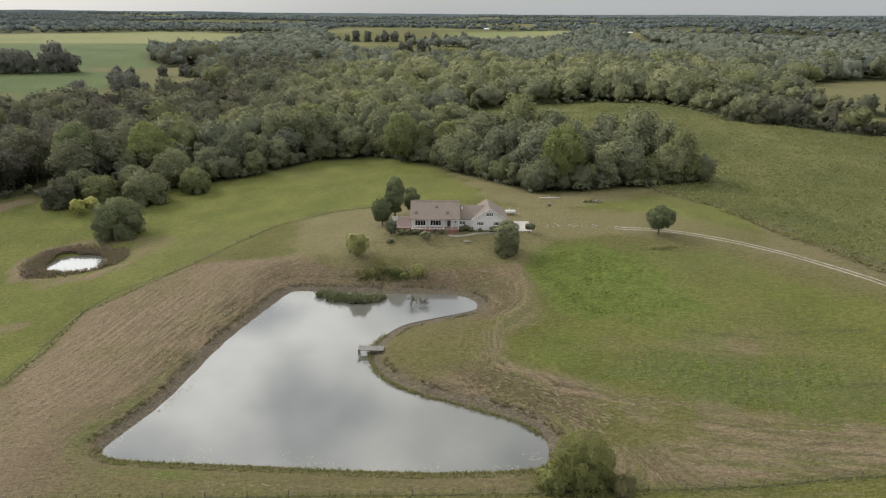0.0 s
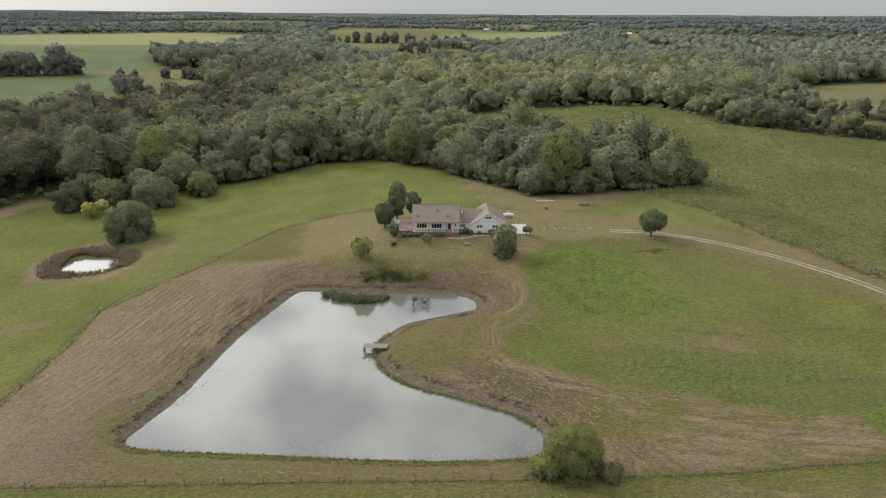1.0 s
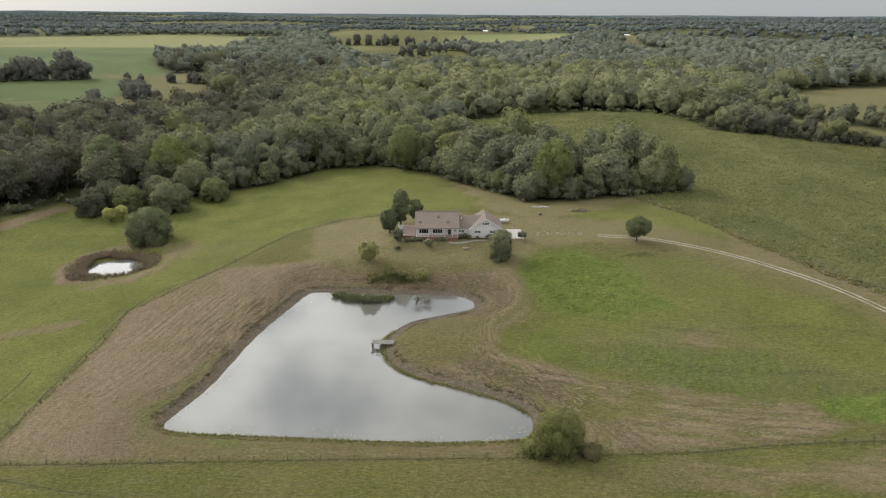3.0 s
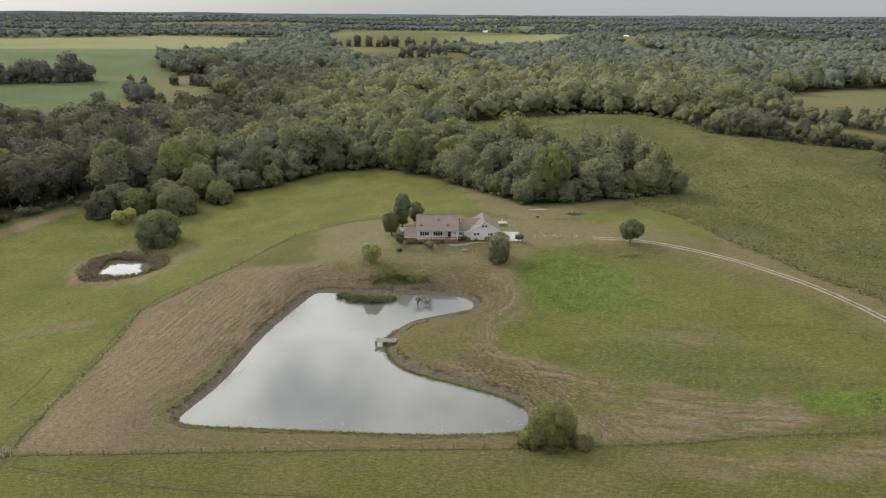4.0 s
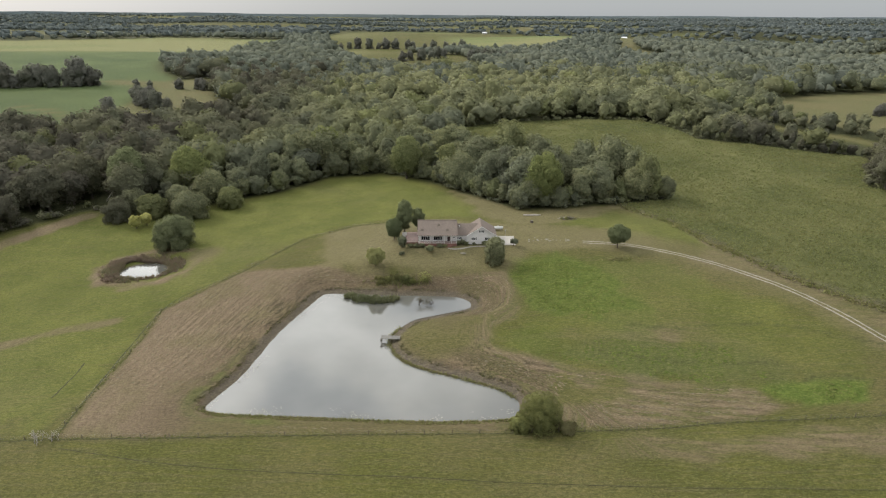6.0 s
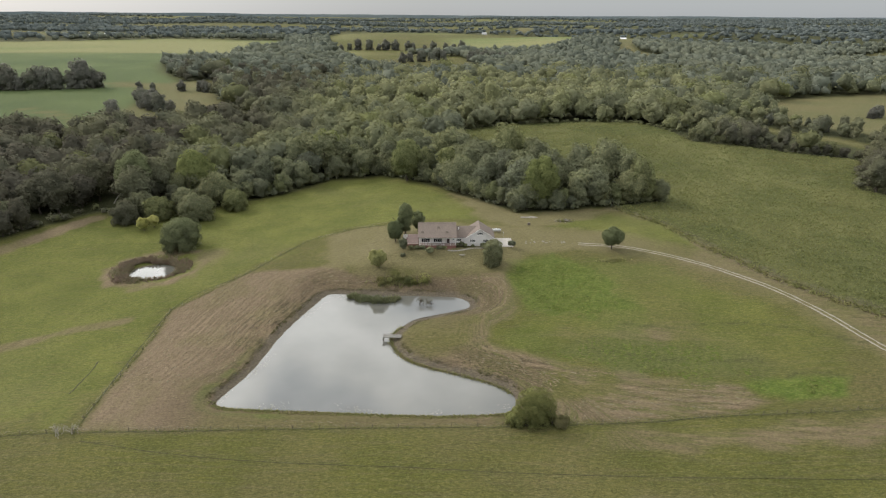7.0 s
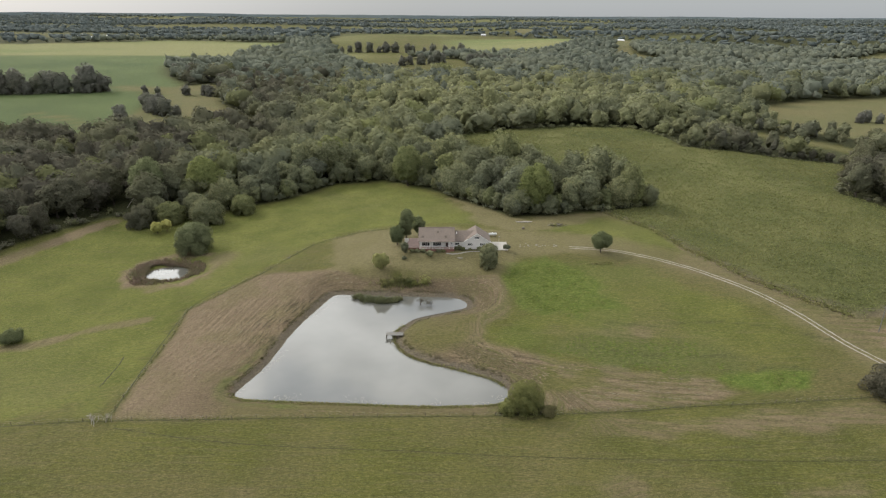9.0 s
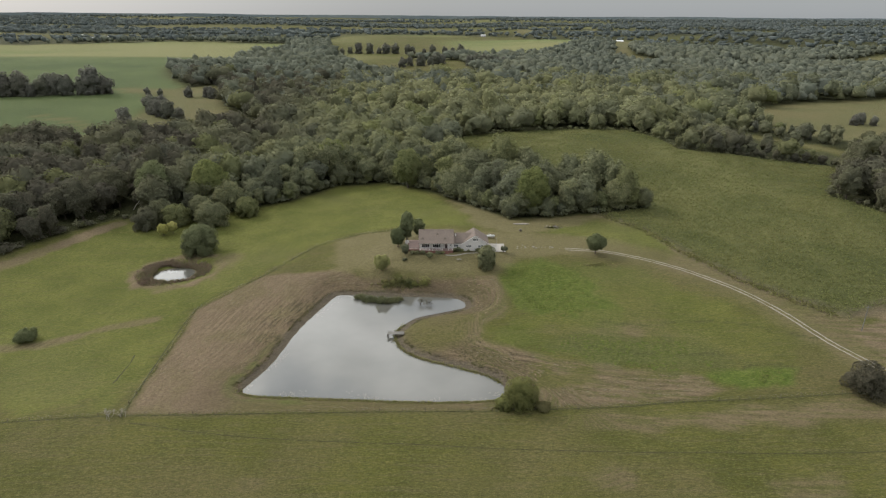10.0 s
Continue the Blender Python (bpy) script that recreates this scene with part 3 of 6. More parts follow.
def simple(name, colour, rough=0.7, metal=0.0, spread=0.15, scale=2.0, bump=0.1):
    """A plain material with grain and broad stains."""
    n = Nodes(name)
    where = n.object_place()
    dull = tuple(c * (1 - spread * 2) for c in colour)
    col = n.mix(n.span(n.noise(scale, 4, 0.6, where), 0.35, 0.7), colour, dull)
    col = n.mix(n.math("MULTIPLY", n.span(n.noise(scale * 0.17, 3, 0.5, where), 0.45, 0.7), spread * 2), col, tuple(c * 0.6 for c in colour))
    n.bump(n.noise(scale * 3, 3, 0.6, where), bump, 0.03)
    return n.done(col, rough, metal, 0.3)


BARK = simple("bark", (0.085, 0.07, 0.055), 0.9, 0, 0.25, 3)
DEADWOOD = simple("bare_wood", (0.36, 0.33, 0.30), 0.9, 0, 0.2, 3)
SIDING = simple("white_siding", (0.62, 0.59, 0.57), 0.6, 0, 0.05, 1.0)
SHINGLE = simple("brown_shingle", (0.172, 0.138, 0.116), 0.9, 0, 0.14, 2.5, 0.3)
TRIM = simple("white_trim", (0.78, 0.76, 0.73), 0.5, 0, 0.04, 2.0)
BRICK_RED = simple("red_brick", (0.22, 0.110, 0.088), 0.85, 0, 0.15, 4.0)
PAVER = simple("pink_paver", (0.34, 0.25, 0.222), 0.85, 0, 0.12, 2.0)
CONCRETE = simple("concrete", (0.25, 0.232, 0.205), 0.85, 0, 0.1, 1.2)
GRAVEL = simple("pale_gravel", (0.27, 0.245, 0.20), 0.95, 0, 0.2, 1.5, 0.5)
GREYWOOD = simple("weathered_wood", (0.18, 0.172, 0.155), 0.85, 0, 0.18, 2.5)
POSTWOOD = simple("fence_wood", (0.11, 0.092, 0.07), 0.9, 0, 0.2, 4)
TANKWHITE = simple("white_enamel", (0.52, 0.52, 0.50), 0.4, 0, 0.06, 1.5)
STEEL = simple("dull_steel", (0.30, 0.30, 0.30), 0.5, 0.8, 0.1, 2)
DARKDOOR = simple("dark_door_paint", (0.05, 0.028, 0.025), 0.5, 0, 0.1, 2)
PALE_CONCRETE = simple("pale_concrete", (0.35, 0.33, 0.295), 0.85, 0, 0.1, 1.2)
RUTGRASS = simple("dark_rut_grass", (0.066, 0.066, 0.025), 0.95, 0, 0.35, 1.5)
STONE = simple("pale_stone", (0.20, 0.182, 0.145), 0.9, 0, 0.15, 2)
ROOFMETAL = simple("pale_metal_roof", (0.72, 0.73, 0.74), 0.45, 0.0, 0.05, 0.5)


def glass_material():
    n = Nodes("window_glass")
    return n.done((0.012, 0.013, 0.016), 0.08, 0, 0.35)


GLASS = glass_material()


def join_meshes(parts):
    """Stacks (verts, faces) of the same face size into one."""
    vs, fs, off = [], [], 0
    for v, f in parts:
        vs.append(v)
        fs.append(np.asarray(f) + off)
        off += len(v)
    return np.concatenate(vs), np.concatenate(fs)


def part(name, data, mat, parent, label=""):
    """Links a bmesh or a mesh as one object under its thing."""
    if isinstance(data, bmesh.types.BMesh):
        me = bpy.data.meshes.new(name)
        data.to_mesh(me)
        data.free()
    else:
        me = data
    if mat and not me.materials:
        me.materials.append(mat)
    ob = new(name, me)
    ob.parent = parent
    if label:
        ob["label"] = label
    return ob


def empty(name, m, label, category, group="", kind=""):
    ob = new(name)
    ob.matrix_basis = m
    return tagged(ob, label, category, group, kind)


# ---- ground ----
def yard_bare(x, y):
    """Worn ground round the pole beside the drive, and the paths in the west pasture."""
    worn = soft_in(x, y, [(122, 99), (141, 111), (165, 112), (150, 80), (126, 84)], 2, 2)
    return np.maximum(worn, 0.7 * step(3.5, 1.0, along(x, y, [(-150, 104), (-128, 108), (-112, 121), (-100, 126)]) + (wavy(x, y, 5) - 0.5) * 3))


def swathe(x, y, shore):
    """Metres across the mower's rounds: along the pond's banks, and along the foot of the hill in the east."""
    hill = along(x, y, HILL_EDGE)
    east = step(-5, 5, shore - hill) * step(-10, 0, x)
    return shore * (1 - east) + (70 - hill) * east


def build_ground():
    xs = graded(-4700, 4700, -142, 152, 1.3, 1.042)
    ys = graded(-700, 4920, 22, 242, 1.3, 1.042)
    gx, gy = np.meshgrid(xs, ys)
    x, y = gx.ravel(), gy.ravel()
    z = land(x, y)
    close = (np.abs(x) < 260) & (y > -60) & (y < 460)
    nx, ny = len(xs), len(ys)
    i = np.arange((nx - 1) * (ny - 1))
    a = i // (nx - 1) * nx + i % (nx - 1)
    marks = {k: np.zeros(len(x)) for k in ("shore", "swathe", "mown", "lawn", "lush", "weedy", "crop", "soy", "gold", "tan", "mud", "wood", "rut", "meadow", "around", "east", "rows")}
    cx, cy = x[close], y[close]
    shore = signed(cx, cy, SHORE)
    marks["shore"][close] = shore
    marks["shore"][~close] = 60
    east = step(2, 15, x)
    marks["east"] = east
    marks["rows"] = np.maximum(east, step(74, 94, y) * (0.35 + 0.65 * step(0.25, 0.6, wavy(x, y, 17)))) * (1 - 0.65 * step(124, 138, y))
    marks["swathe"] = swathe(x, y, marks["shore"])
    marks["around"] = np.arctan2(x + 15, 105 - y) * 50 * (1 - east) + (x - 0.6 * y) * east
    marks["meadow"][close] = np.maximum(soft_in(cx, cy, MEADOW, 5, 5), np.maximum((0.15 + 0.55 * wavy(cx, cy, 19)) * soft_in(cx, cy, HILLTOP, 5, 5), soft_in(cx, cy, [(64, 172), (98, 158), (92, 185), (72, 205), (48, 196), (44, 184)], 5, 4)))
    point = soft_in(cx, cy, POINT, 4)
    mown = soft_in(cx, cy, MOWN, 1.6, 1.0)
    mown = np.maximum(mown * (1 - 0.08 * step(20, 45, cx)), 0.72 * step(5.5, 1.5, np.abs(cy - 60.5 - 0.03 * cx) + (wavy(cx, cy, 9) - 0.5) * 4) * step(15, 60, cx))
    for sx, sy, sr in ((38, 43, 7), (79, 37, 12), (-40, 40, 5), (118, 74, 14)):
        mown = np.maximum(mown, 0.5 * step(1.0, 0.3, np.hypot((cx - sx) / sr, (cy - sy) / sr * 1.6) + (wavy(cx, cy, 3) - 0.5) * 0.8))
    mown = np.maximum(mown, 0.6 * step(1.1, 0.2, np.hypot((cx - 58) / 24, (cy - 104 + 0.1 * (cx - 58)) / 6) + (wavy(cx, cy, 6) - 0.5) * 0.9))
    mown = np.maximum(mown, yard_bare(cx, cy))
    mown = np.maximum(mown, 0.9 * step(1.5, -1.0, along(cx, cy, TRACK_WEST) - 4.0 + (wavy(cx, cy, 5) - 0.5) * 3))
    ring = np.hypot((cx + 108) / 17, (cy - 169) / 15) - 1
    mown = np.maximum(mown, step(0.28, 0.02, np.abs(ring - 0.05) + (wavy(cx, cy, 4) - 0.5) * 0.3))
    mown = np.maximum(mown, step(9, 3, np.hypot(cx + 91, (cy - 178) * 0.8)) * 0.7)
    verge = np.minimum(along(cx, cy, DRIVE[3:]) - 3.0, along(cx, cy, CROP[2:7]) - 4.5)
    mown = np.maximum(mown, 0.65 * step(2.0, -2.0, verge + (wavy(cx, cy, 5) - 0.5) * 5))
    mown = np.maximum(mown, 0.6 * soft_in(cx, cy, VERGE, 2, 2))
    skirt = along(cx, cy, [(14, 222), (30, 204), (58, 206), (78, 214)]) - 3.0
    mown = np.maximum(mown, 0.6 * step(1.5, -1.5, skirt + (wavy(cx, cy, 5) - 0.5) * 4))
    marks["mown"][close] = mown * (1 - 0.65 * point) * (1 - 0.55 * step(76, 70, cy) * step(20, 0, cx) * step(-64, -42, cx)) * (1 - 0.75 * soft_in(cx, cy, WEEDY_HAY, 2, 3) * step(0.3, 0.6, wavy(cx, cy, 6)))
    bare = soft_in(cx, cy, BARE_GROUND, 3, 3)
    marks["mown"][close] = np.maximum(marks["mown"][close], 0.5 * bare)
    marks["lawn"][close] = np.maximum(soft_in(cx, cy, LAWN, 3, 2) * (1 - 0.6 * step(50, 85, cx)), bare)
    lush = np.maximum(soft_in(cx, cy, LUSH, 2.5, 3) * (0.55 + 0.45 * wavy(cx, cy, 7)), soft_in(cx, cy, LUSH_NEAR, 1.5, 1.0))
    lush = np.maximum(lush, 0.32 * soft_in(cx, cy, HILLTOP, 3, 3) * step(0.3, 0.6, wavy(cx, cy, 14)) * (1 - 0.75 * step(50, 92, cx)))
    lush = lush * (1 - 0.85 * soft_in(cx, cy, MOWN, 1.2, 0.8))
    lush = np.maximum(lush, soft_in(cx, cy, LUSH_NEAR, 1.0, 0.8))
    verge = 0.75 * step(2.0, 0.6, np.abs(shore - 4.0) + (wavy(cx, cy, 3) - 0.5) * 2.5) * step(-30, -42, cx) * step(108, 84, cy) * (0.4 + 0.6 * wavy(cx, cy, 6))
    lush = np.maximum(lush, verge)
    marks["lush"][close] = lush
    marks["weedy"][close] = soft_in(cx, cy, WEEDY, 3, 3)
    crop = soft_in(cx, cy, CROP, 1.0, 1.0)
    marks["crop"][close] = crop
    bare_pond = np.hypot((cx + 109.4) / 8, (cy - 167.4) / 6.6)
    strips = along(cx, cy, CROP[:7]) - 2.2
    mud = np.maximum(step(0.7, -0.6, shore - 2.6 * step(74, 82, cy) + (wavy(cx, cy, 3) - 0.5) * 1.6), step(1.25, 1.0, bare_pond))
    mud = np.maximum(mud, 0.4 * step(1.5, -0.5, strips + (wavy(cx, cy, 6) - 0.5) * 3))
    marks["mud"][close] = mud
    rut = step(0.9, 0.2, along(cx, cy, RUT) + (wavy(cx, cy, 5) - 0.5) * 0.6) * 0.25
    rut = np.maximum(rut, step(1.3, 0.4, along(cx, cy, NEAR_FENCE) + (wavy(cx, cy, 4) - 0.5)) * 0.3)
    rut = np.maximum(rut, step(1.2, 0.3, along(cx, cy, FENCE) + (wavy(cx, cy, 4) - 0.5)) * 0.3)
    # darkens the hill's ruts and paints the shade of its bank
    for line in HILL_RUTS_AND_SHADE:
        rut = np.maximum(rut, 0.55 * step(0.9, 0.2, along(cx, cy, line) + (wavy(cx, cy, 6) - 0.4) * 0.9))
    marks["rut"][close] = rut
    r = np.hypot(x, y)
    e = np.clip(r / 60, 2, 40)
    strip = np.maximum(step(3, -3, signed(x, y, SOY_STRIP)), step(6, 2, along(x, y, WATERWAY)))
    marks["soy"] = step(1, -1, signed(x, y, SOY) / e) * (1 - 0.8 * strip)
    marks["gold"] = np.maximum(step(1, -1, signed(x, y, GOLD) / e), step(1, -1, signed(x, y, FIELD_MID) / e) * step(0.35, 0.6, wavy(x, y, 260) * 0.6 + 0.25))
    marks["tan"] = np.maximum(step(1, -1, signed(x, y, FIELD_EAST) / 5), step(1, -1, signed(x, y, PASTURE) / 6))
    marks["tan"] = np.maximum(marks["tan"], 0.7 * strip)
    for loop in (FIELD_UP, FARM_YARD, FARM_LANE, FIELD_RIDGE):
        marks["tan"] = np.maximum(marks["tan"], step(1, -1, signed(x, y, loop) / 8))
    marks["gold"] = np.maximum(marks["gold"], 0.4 * step(0.45, 0.7, wavy(x * 0.3, y, 300)) * step(1700, 2200, r))
    marks["tan"] = np.maximum(marks["tan"], step(7, 3, along(x, y, TRACK_EAST)))
    closed = np.full(len(x), 1e9)
    for loop in CLEARINGS:
        closed = np.minimum(closed, signed(x, y, loop))
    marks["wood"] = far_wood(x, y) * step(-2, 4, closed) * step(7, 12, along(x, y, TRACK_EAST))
    z = z + 0.5 * (wavy(x, y, 2.3) - 0.4) * marks["lush"] + 0.6 * marks["crop"] * (0.6 + wavy(x, y, 3))
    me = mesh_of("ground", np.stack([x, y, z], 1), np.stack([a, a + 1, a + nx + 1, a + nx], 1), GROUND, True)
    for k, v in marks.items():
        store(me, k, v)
    tagged(new("ground", me), "rolling farmland of grass, cut hay and crop fields", "ground", kind="structure")


build_ground()


def build_water():
    out = smooth_loop(POND, 4)
    mid = out.mean(0)
    bm = bmesh.new()
    ring = [bm.verts.new((*(p + (p - mid) / np.linalg.norm(p - mid) * 0.8), 0)) for p in out]
    bm.faces.new(ring)
    bmesh.ops.triangulate(bm, faces=bm.faces[:])
    me = bpy.data.meshes.new("pond_water")
    bm.to_mesh(me)
    bm.free()
    me.materials.append(WATER)
    tagged(new("pond_water", me), "still grey farm pond reflecting a cloudy sky", "pond", kind="structure")
    cx, cy, rx, ry = SMALL_POND
    bm = bmesh.new()
    bm.faces.new([bm.verts.new((cx + (rx + 2) * math.cos(k / 6), cy + (ry + 2) * math.sin(k / 6), SMALL_WATER)) for k in range(37)])
    me = bpy.data.meshes.new("small_pond_water")
    bm.to_mesh(me)
    bm.free()
    me.materials.append(WATER)
    tagged(new("small_pond_water", me), "small still pond ringed with brown cattails", "pond", kind="structure")


build_water()


# ---- trees ----


def ico(level=1):
    bm = bmesh.new()
    bmesh.ops.create_icosphere(bm, subdivisions=level, radius=1)
    v = np.array([p.co[:] for p in bm.verts])
    f = np.array([[p.index for p in q.verts] for q in bm.faces])
    bm.free()
    return v, f


ICOS = {k: ico(k) for k in (1, 2, 3, 4)}


def crown(rng, lobes, cards, size, core=0.92, low=-0.6, level=3, lumpy=0.5):
    """A leafy crown: many small leaf clumps over rounded boughs. Returns places and triangles."""
    lobes = np.asarray(lobes, float)
    pick = rng.choice(len(lobes), cards * 3, p=lobes[:, 3] ** 2 / (lobes[:, 3] ** 2).sum())
    way = rng.normal(size=(cards * 3, 3))
    way /= np.linalg.norm(way, axis=1)[:, None]
    way[:, 2] = np.where(way[:, 2] < low, -way[:, 2], way[:, 2])
    r = lobes[pick, 3]
    stray = np.where(rng.uniform(0, 1, cards * 3) < 0.3, 1.24, 1.08)
    p = lobes[pick, :3] + way * (r * rng.uniform(0.9, stray))[:, None]
    free = np.ones(len(p), bool)
    for c in lobes:
        free &= np.linalg.norm(p - c[:3], axis=1) > c[3] * 0.9
    p, way = p[free][:cards], way[free][:cards]
    p0 = lobes[0, :3]
    out = p - p0
    out /= np.linalg.norm(out, axis=1)[:, None] + 1e-9
    n = way + rng.normal(scale=0.45, size=way.shape)
    n[:, 2] += 0.2
    n /= np.linalg.norm(n, axis=1)[:, None]
    a = np.cross(n, rng.normal(size=n.shape))
    a /= np.linalg.norm(a, axis=1)[:, None]
    b = np.cross(n, a)
    s = size * rng.uniform(0.5, 1.55, (len(p), 1))
    k = np.arange(len(p))[:, None] * 4
    v = np.stack([p + a * s, p + b * s * 0.7 + n * s * 0.2, p - a * s * 0.9 - n * s * 0.3, p - b * s * 0.75], 1).reshape(-1, 3)
    f = np.concatenate([k + [0, 1, 2], k + [0, 2, 3]])
    soft = way * lumpy + out * (1.2 - lumpy) + rng.normal(scale=0.26, size=way.shape) + (0, 0, 0.2)
    bits, norms = [(v, f)], [np.repeat(soft / np.linalg.norm(soft, axis=1)[:, None], 4, 0)]
    # the lumpy mass of foliage below the outer leaves: the outermost of all boughs in each direction
    way, tri = ICOS[level]
    mid = lobes[:, :3].mean(0)
    off = lobes[:, :3] - mid
    near = way @ off.T
    root = near**2 - (off**2).sum(1) + lobes[:, 3] ** 2
    reach = np.where(root > 0, near + np.sqrt(np.maximum(root, 0)), 0).max(1)
    reach = np.maximum(reach, 0.25 * reach.max()) * core * (1 + rng.uniform(-0.17, 0.10, len(way)))
    cv = mid + way * reach[:, None]
    fa = cv[tri]
    fn = np.cross(fa[:, 1] - fa[:, 0], fa[:, 2] - fa[:, 0])
    vn = np.zeros_like(cv)
    for k in range(3):
        np.add.at(vn, tri[:, k], fn)
    bits.append((cv, tri))
    norms.append(vn / (np.linalg.norm(vn, axis=1)[:, None] + 1e-9))
    v, f = join_meshes(bits)
    return v, f, np.concatenate(norms)


def inner_shade(me, core_places):
    """Marks the core of a crown, last in its mesh, for its painted shade."""
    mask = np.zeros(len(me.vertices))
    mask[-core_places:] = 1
    store(me, "inner_shade", mask)
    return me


def boughs(rng, count, width, tall, foot, spread=0.5, squat=1.0, wild=0.0):
    """Rounded boughs that fill a crown from foot to tall."""
    mid, half = (foot + tall) / 2, (tall - foot) / 2
    out = [(0, 0, mid, min(width, half) * 0.72)]
    for k in range(count):
        up = -0.8 + 1.65 * (k + rng.uniform(0, 1)) / count
        ring = math.sqrt(max(0.04, 1 - up * up * 0.9) ** (1.5 if up > 0 else 1)) * (1 if up > -0.2 else 0.85)
        if foot <= 0.15 and up < 0:
            ring = 0.92
        ang = k * 2.4 + rng.uniform(-0.5, 0.5)
        r = width * rng.uniform(0.26 - 0.08 * wild, 0.40 + 0.12 * wild) * squat
        d = max(0.0, width * ring * rng.uniform(0.8 - 0.2 * wild, 1.04 + 0.16 * wild) - r * spread)
        out.append((math.cos(ang) * d, math.sin(ang) * d, mid + up * (half - r * 0.55), r))
    if foot <= 0.15 and width > 1.6:
        # foliage down to the ground
        for k in range(8):
            ang, r = k * 0.79 + rng.uniform(-0.4, 0.4), width * rng.uniform(0.16, 0.34)
            d = width * rng.uniform(0.6, 0.98) - r * 0.6
            out.append((math.cos(ang) * d, math.sin(ang) * d, r * rng.uniform(0.4, 0.8), r))
    return out


def tube(points, radii, sides=6):
    """A tapered limb along a few places: places and triangles."""
    pts = np.array(points, float)
    vs, fs = [], []
    for k, (p, r) in enumerate(zip(pts, radii)):
        d = pts[min(k + 1, len(pts) - 1)] - pts[max(k - 1, 0)]
        d /= np.linalg.norm(d)
        u = np.cross(d, (0.3, 0.9, 0.2))
        u /= np.linalg.norm(u)
        w = np.cross(d, u)
        for s in range(sides):
            t = 2 * math.pi * s / sides
            vs.append(p + r * (math.cos(t) * u + math.sin(t) * w))
        if k:
            o = (k - 1) * sides
            for s in range(sides):
                e = (s + 1) % sides
                fs += [(o + s, o + e, o + sides + e), (o + s, o + sides + e, o + sides + s)]
    return np.array(vs), np.array(fs)


def trunk_mesh(rng, tall, foot, girth, limbs=4):
    bits = [tube([(0, 0, -0.4), (0, 0, 0.3), (rng.uniform(-0.2, 0.2), rng.uniform(-0.2, 0.2), foot + 0.2 * (tall - foot)), (0, 0, foot + 0.62 * (tall - foot))], [girth * 1.4, girth, girth * 0.8, girth * 0.3], 8)]
    for k in range(limbs):
        ang, h = k * 2.1 + rng.uniform(0, 1), foot + (tall - foot) * rng.uniform(0.05, 0.35)
        reach = (tall - foot) * rng.uniform(0.25, 0.38)
        bits.append(tube([(0, 0, h), (math.cos(ang) * reach * 0.5, math.sin(ang) * reach * 0.5, h + reach * 0.4), (math.cos(ang) * reach, math.sin(ang) * reach, h + reach * 0.9)], [girth * 0.5, girth * 0.35, girth * 0.12]))
    v, f = join_meshes(bits)
    return mesh_of("trunk", v, f, BARK, True)


def make_tree(name, seed, tall, width, foot, cards, size, mat=None, label="", group="", count=13, at=None, girth=None, category="tree", squat=1.0, core=0.88, level=4, wild=0.0):
    rng = np.random.RandomState(seed)
    x, y = at if at else (0, -600 - seed)
    ob = empty(name, pose(x, y, (height(x, y) if at else -50) - 0.05, 0, 0, rng.uniform(0, 360)), label, category, group)
    part("trunk", trunk_mesh(rng, tall, foot, girth or 0.02 * tall + 0.05), None, ob)
    v, f, nn = crown(rng, boughs(rng, count, width * 1.05, tall, foot, 0.75, squat, wild), int(cards * 1.6), size * 0.85, core, level=level, lumpy=0.4 + 0.4 * wild)
    part("crown", inner_shade(mesh_of("crown", v, f, mat or LEAF, normals=nn), len(ICOS[level][0])), None, ob)
    return ob


def in_view(x, y, margin=25):
    return np.abs(x) < 0.80 * (y + 62) + margin


def forest_spots(spacing, lo, hi, seed, margin=1.0):
    """Places of trees in the woods between two distances, on a shaken grid."""
    rng = np.random.RandomState(seed)
    n = int(hi / spacing) + 2
    gx, gy = np.meshgrid(np.arange(-n, n + 1), np.arange(0, n + 1))
    x = (gx + 0.5 * (gy % 2) + rng.uniform(-0.42, 0.42, gx.shape)).ravel() * spacing
    y = (gy * 0.9 + rng.uniform(-0.42, 0.42, gx.shape)).ravel() * spacing
    r = np.hypot(x, y)
    keep = (r >= lo) & (r < hi) & in_view(x, y) & (y > 100)
    x, y = x[keep], y[keep]
    ok = np.ones(len(x), bool)
    for loop in CLEARINGS:
        ok &= signed(x, y, loop) > margin
    ok &= (along(x, y, TRACK_EAST) > 9) & (along(x, y, TRACK_NEAR) > 15)
    return x[ok], y[ok], rng


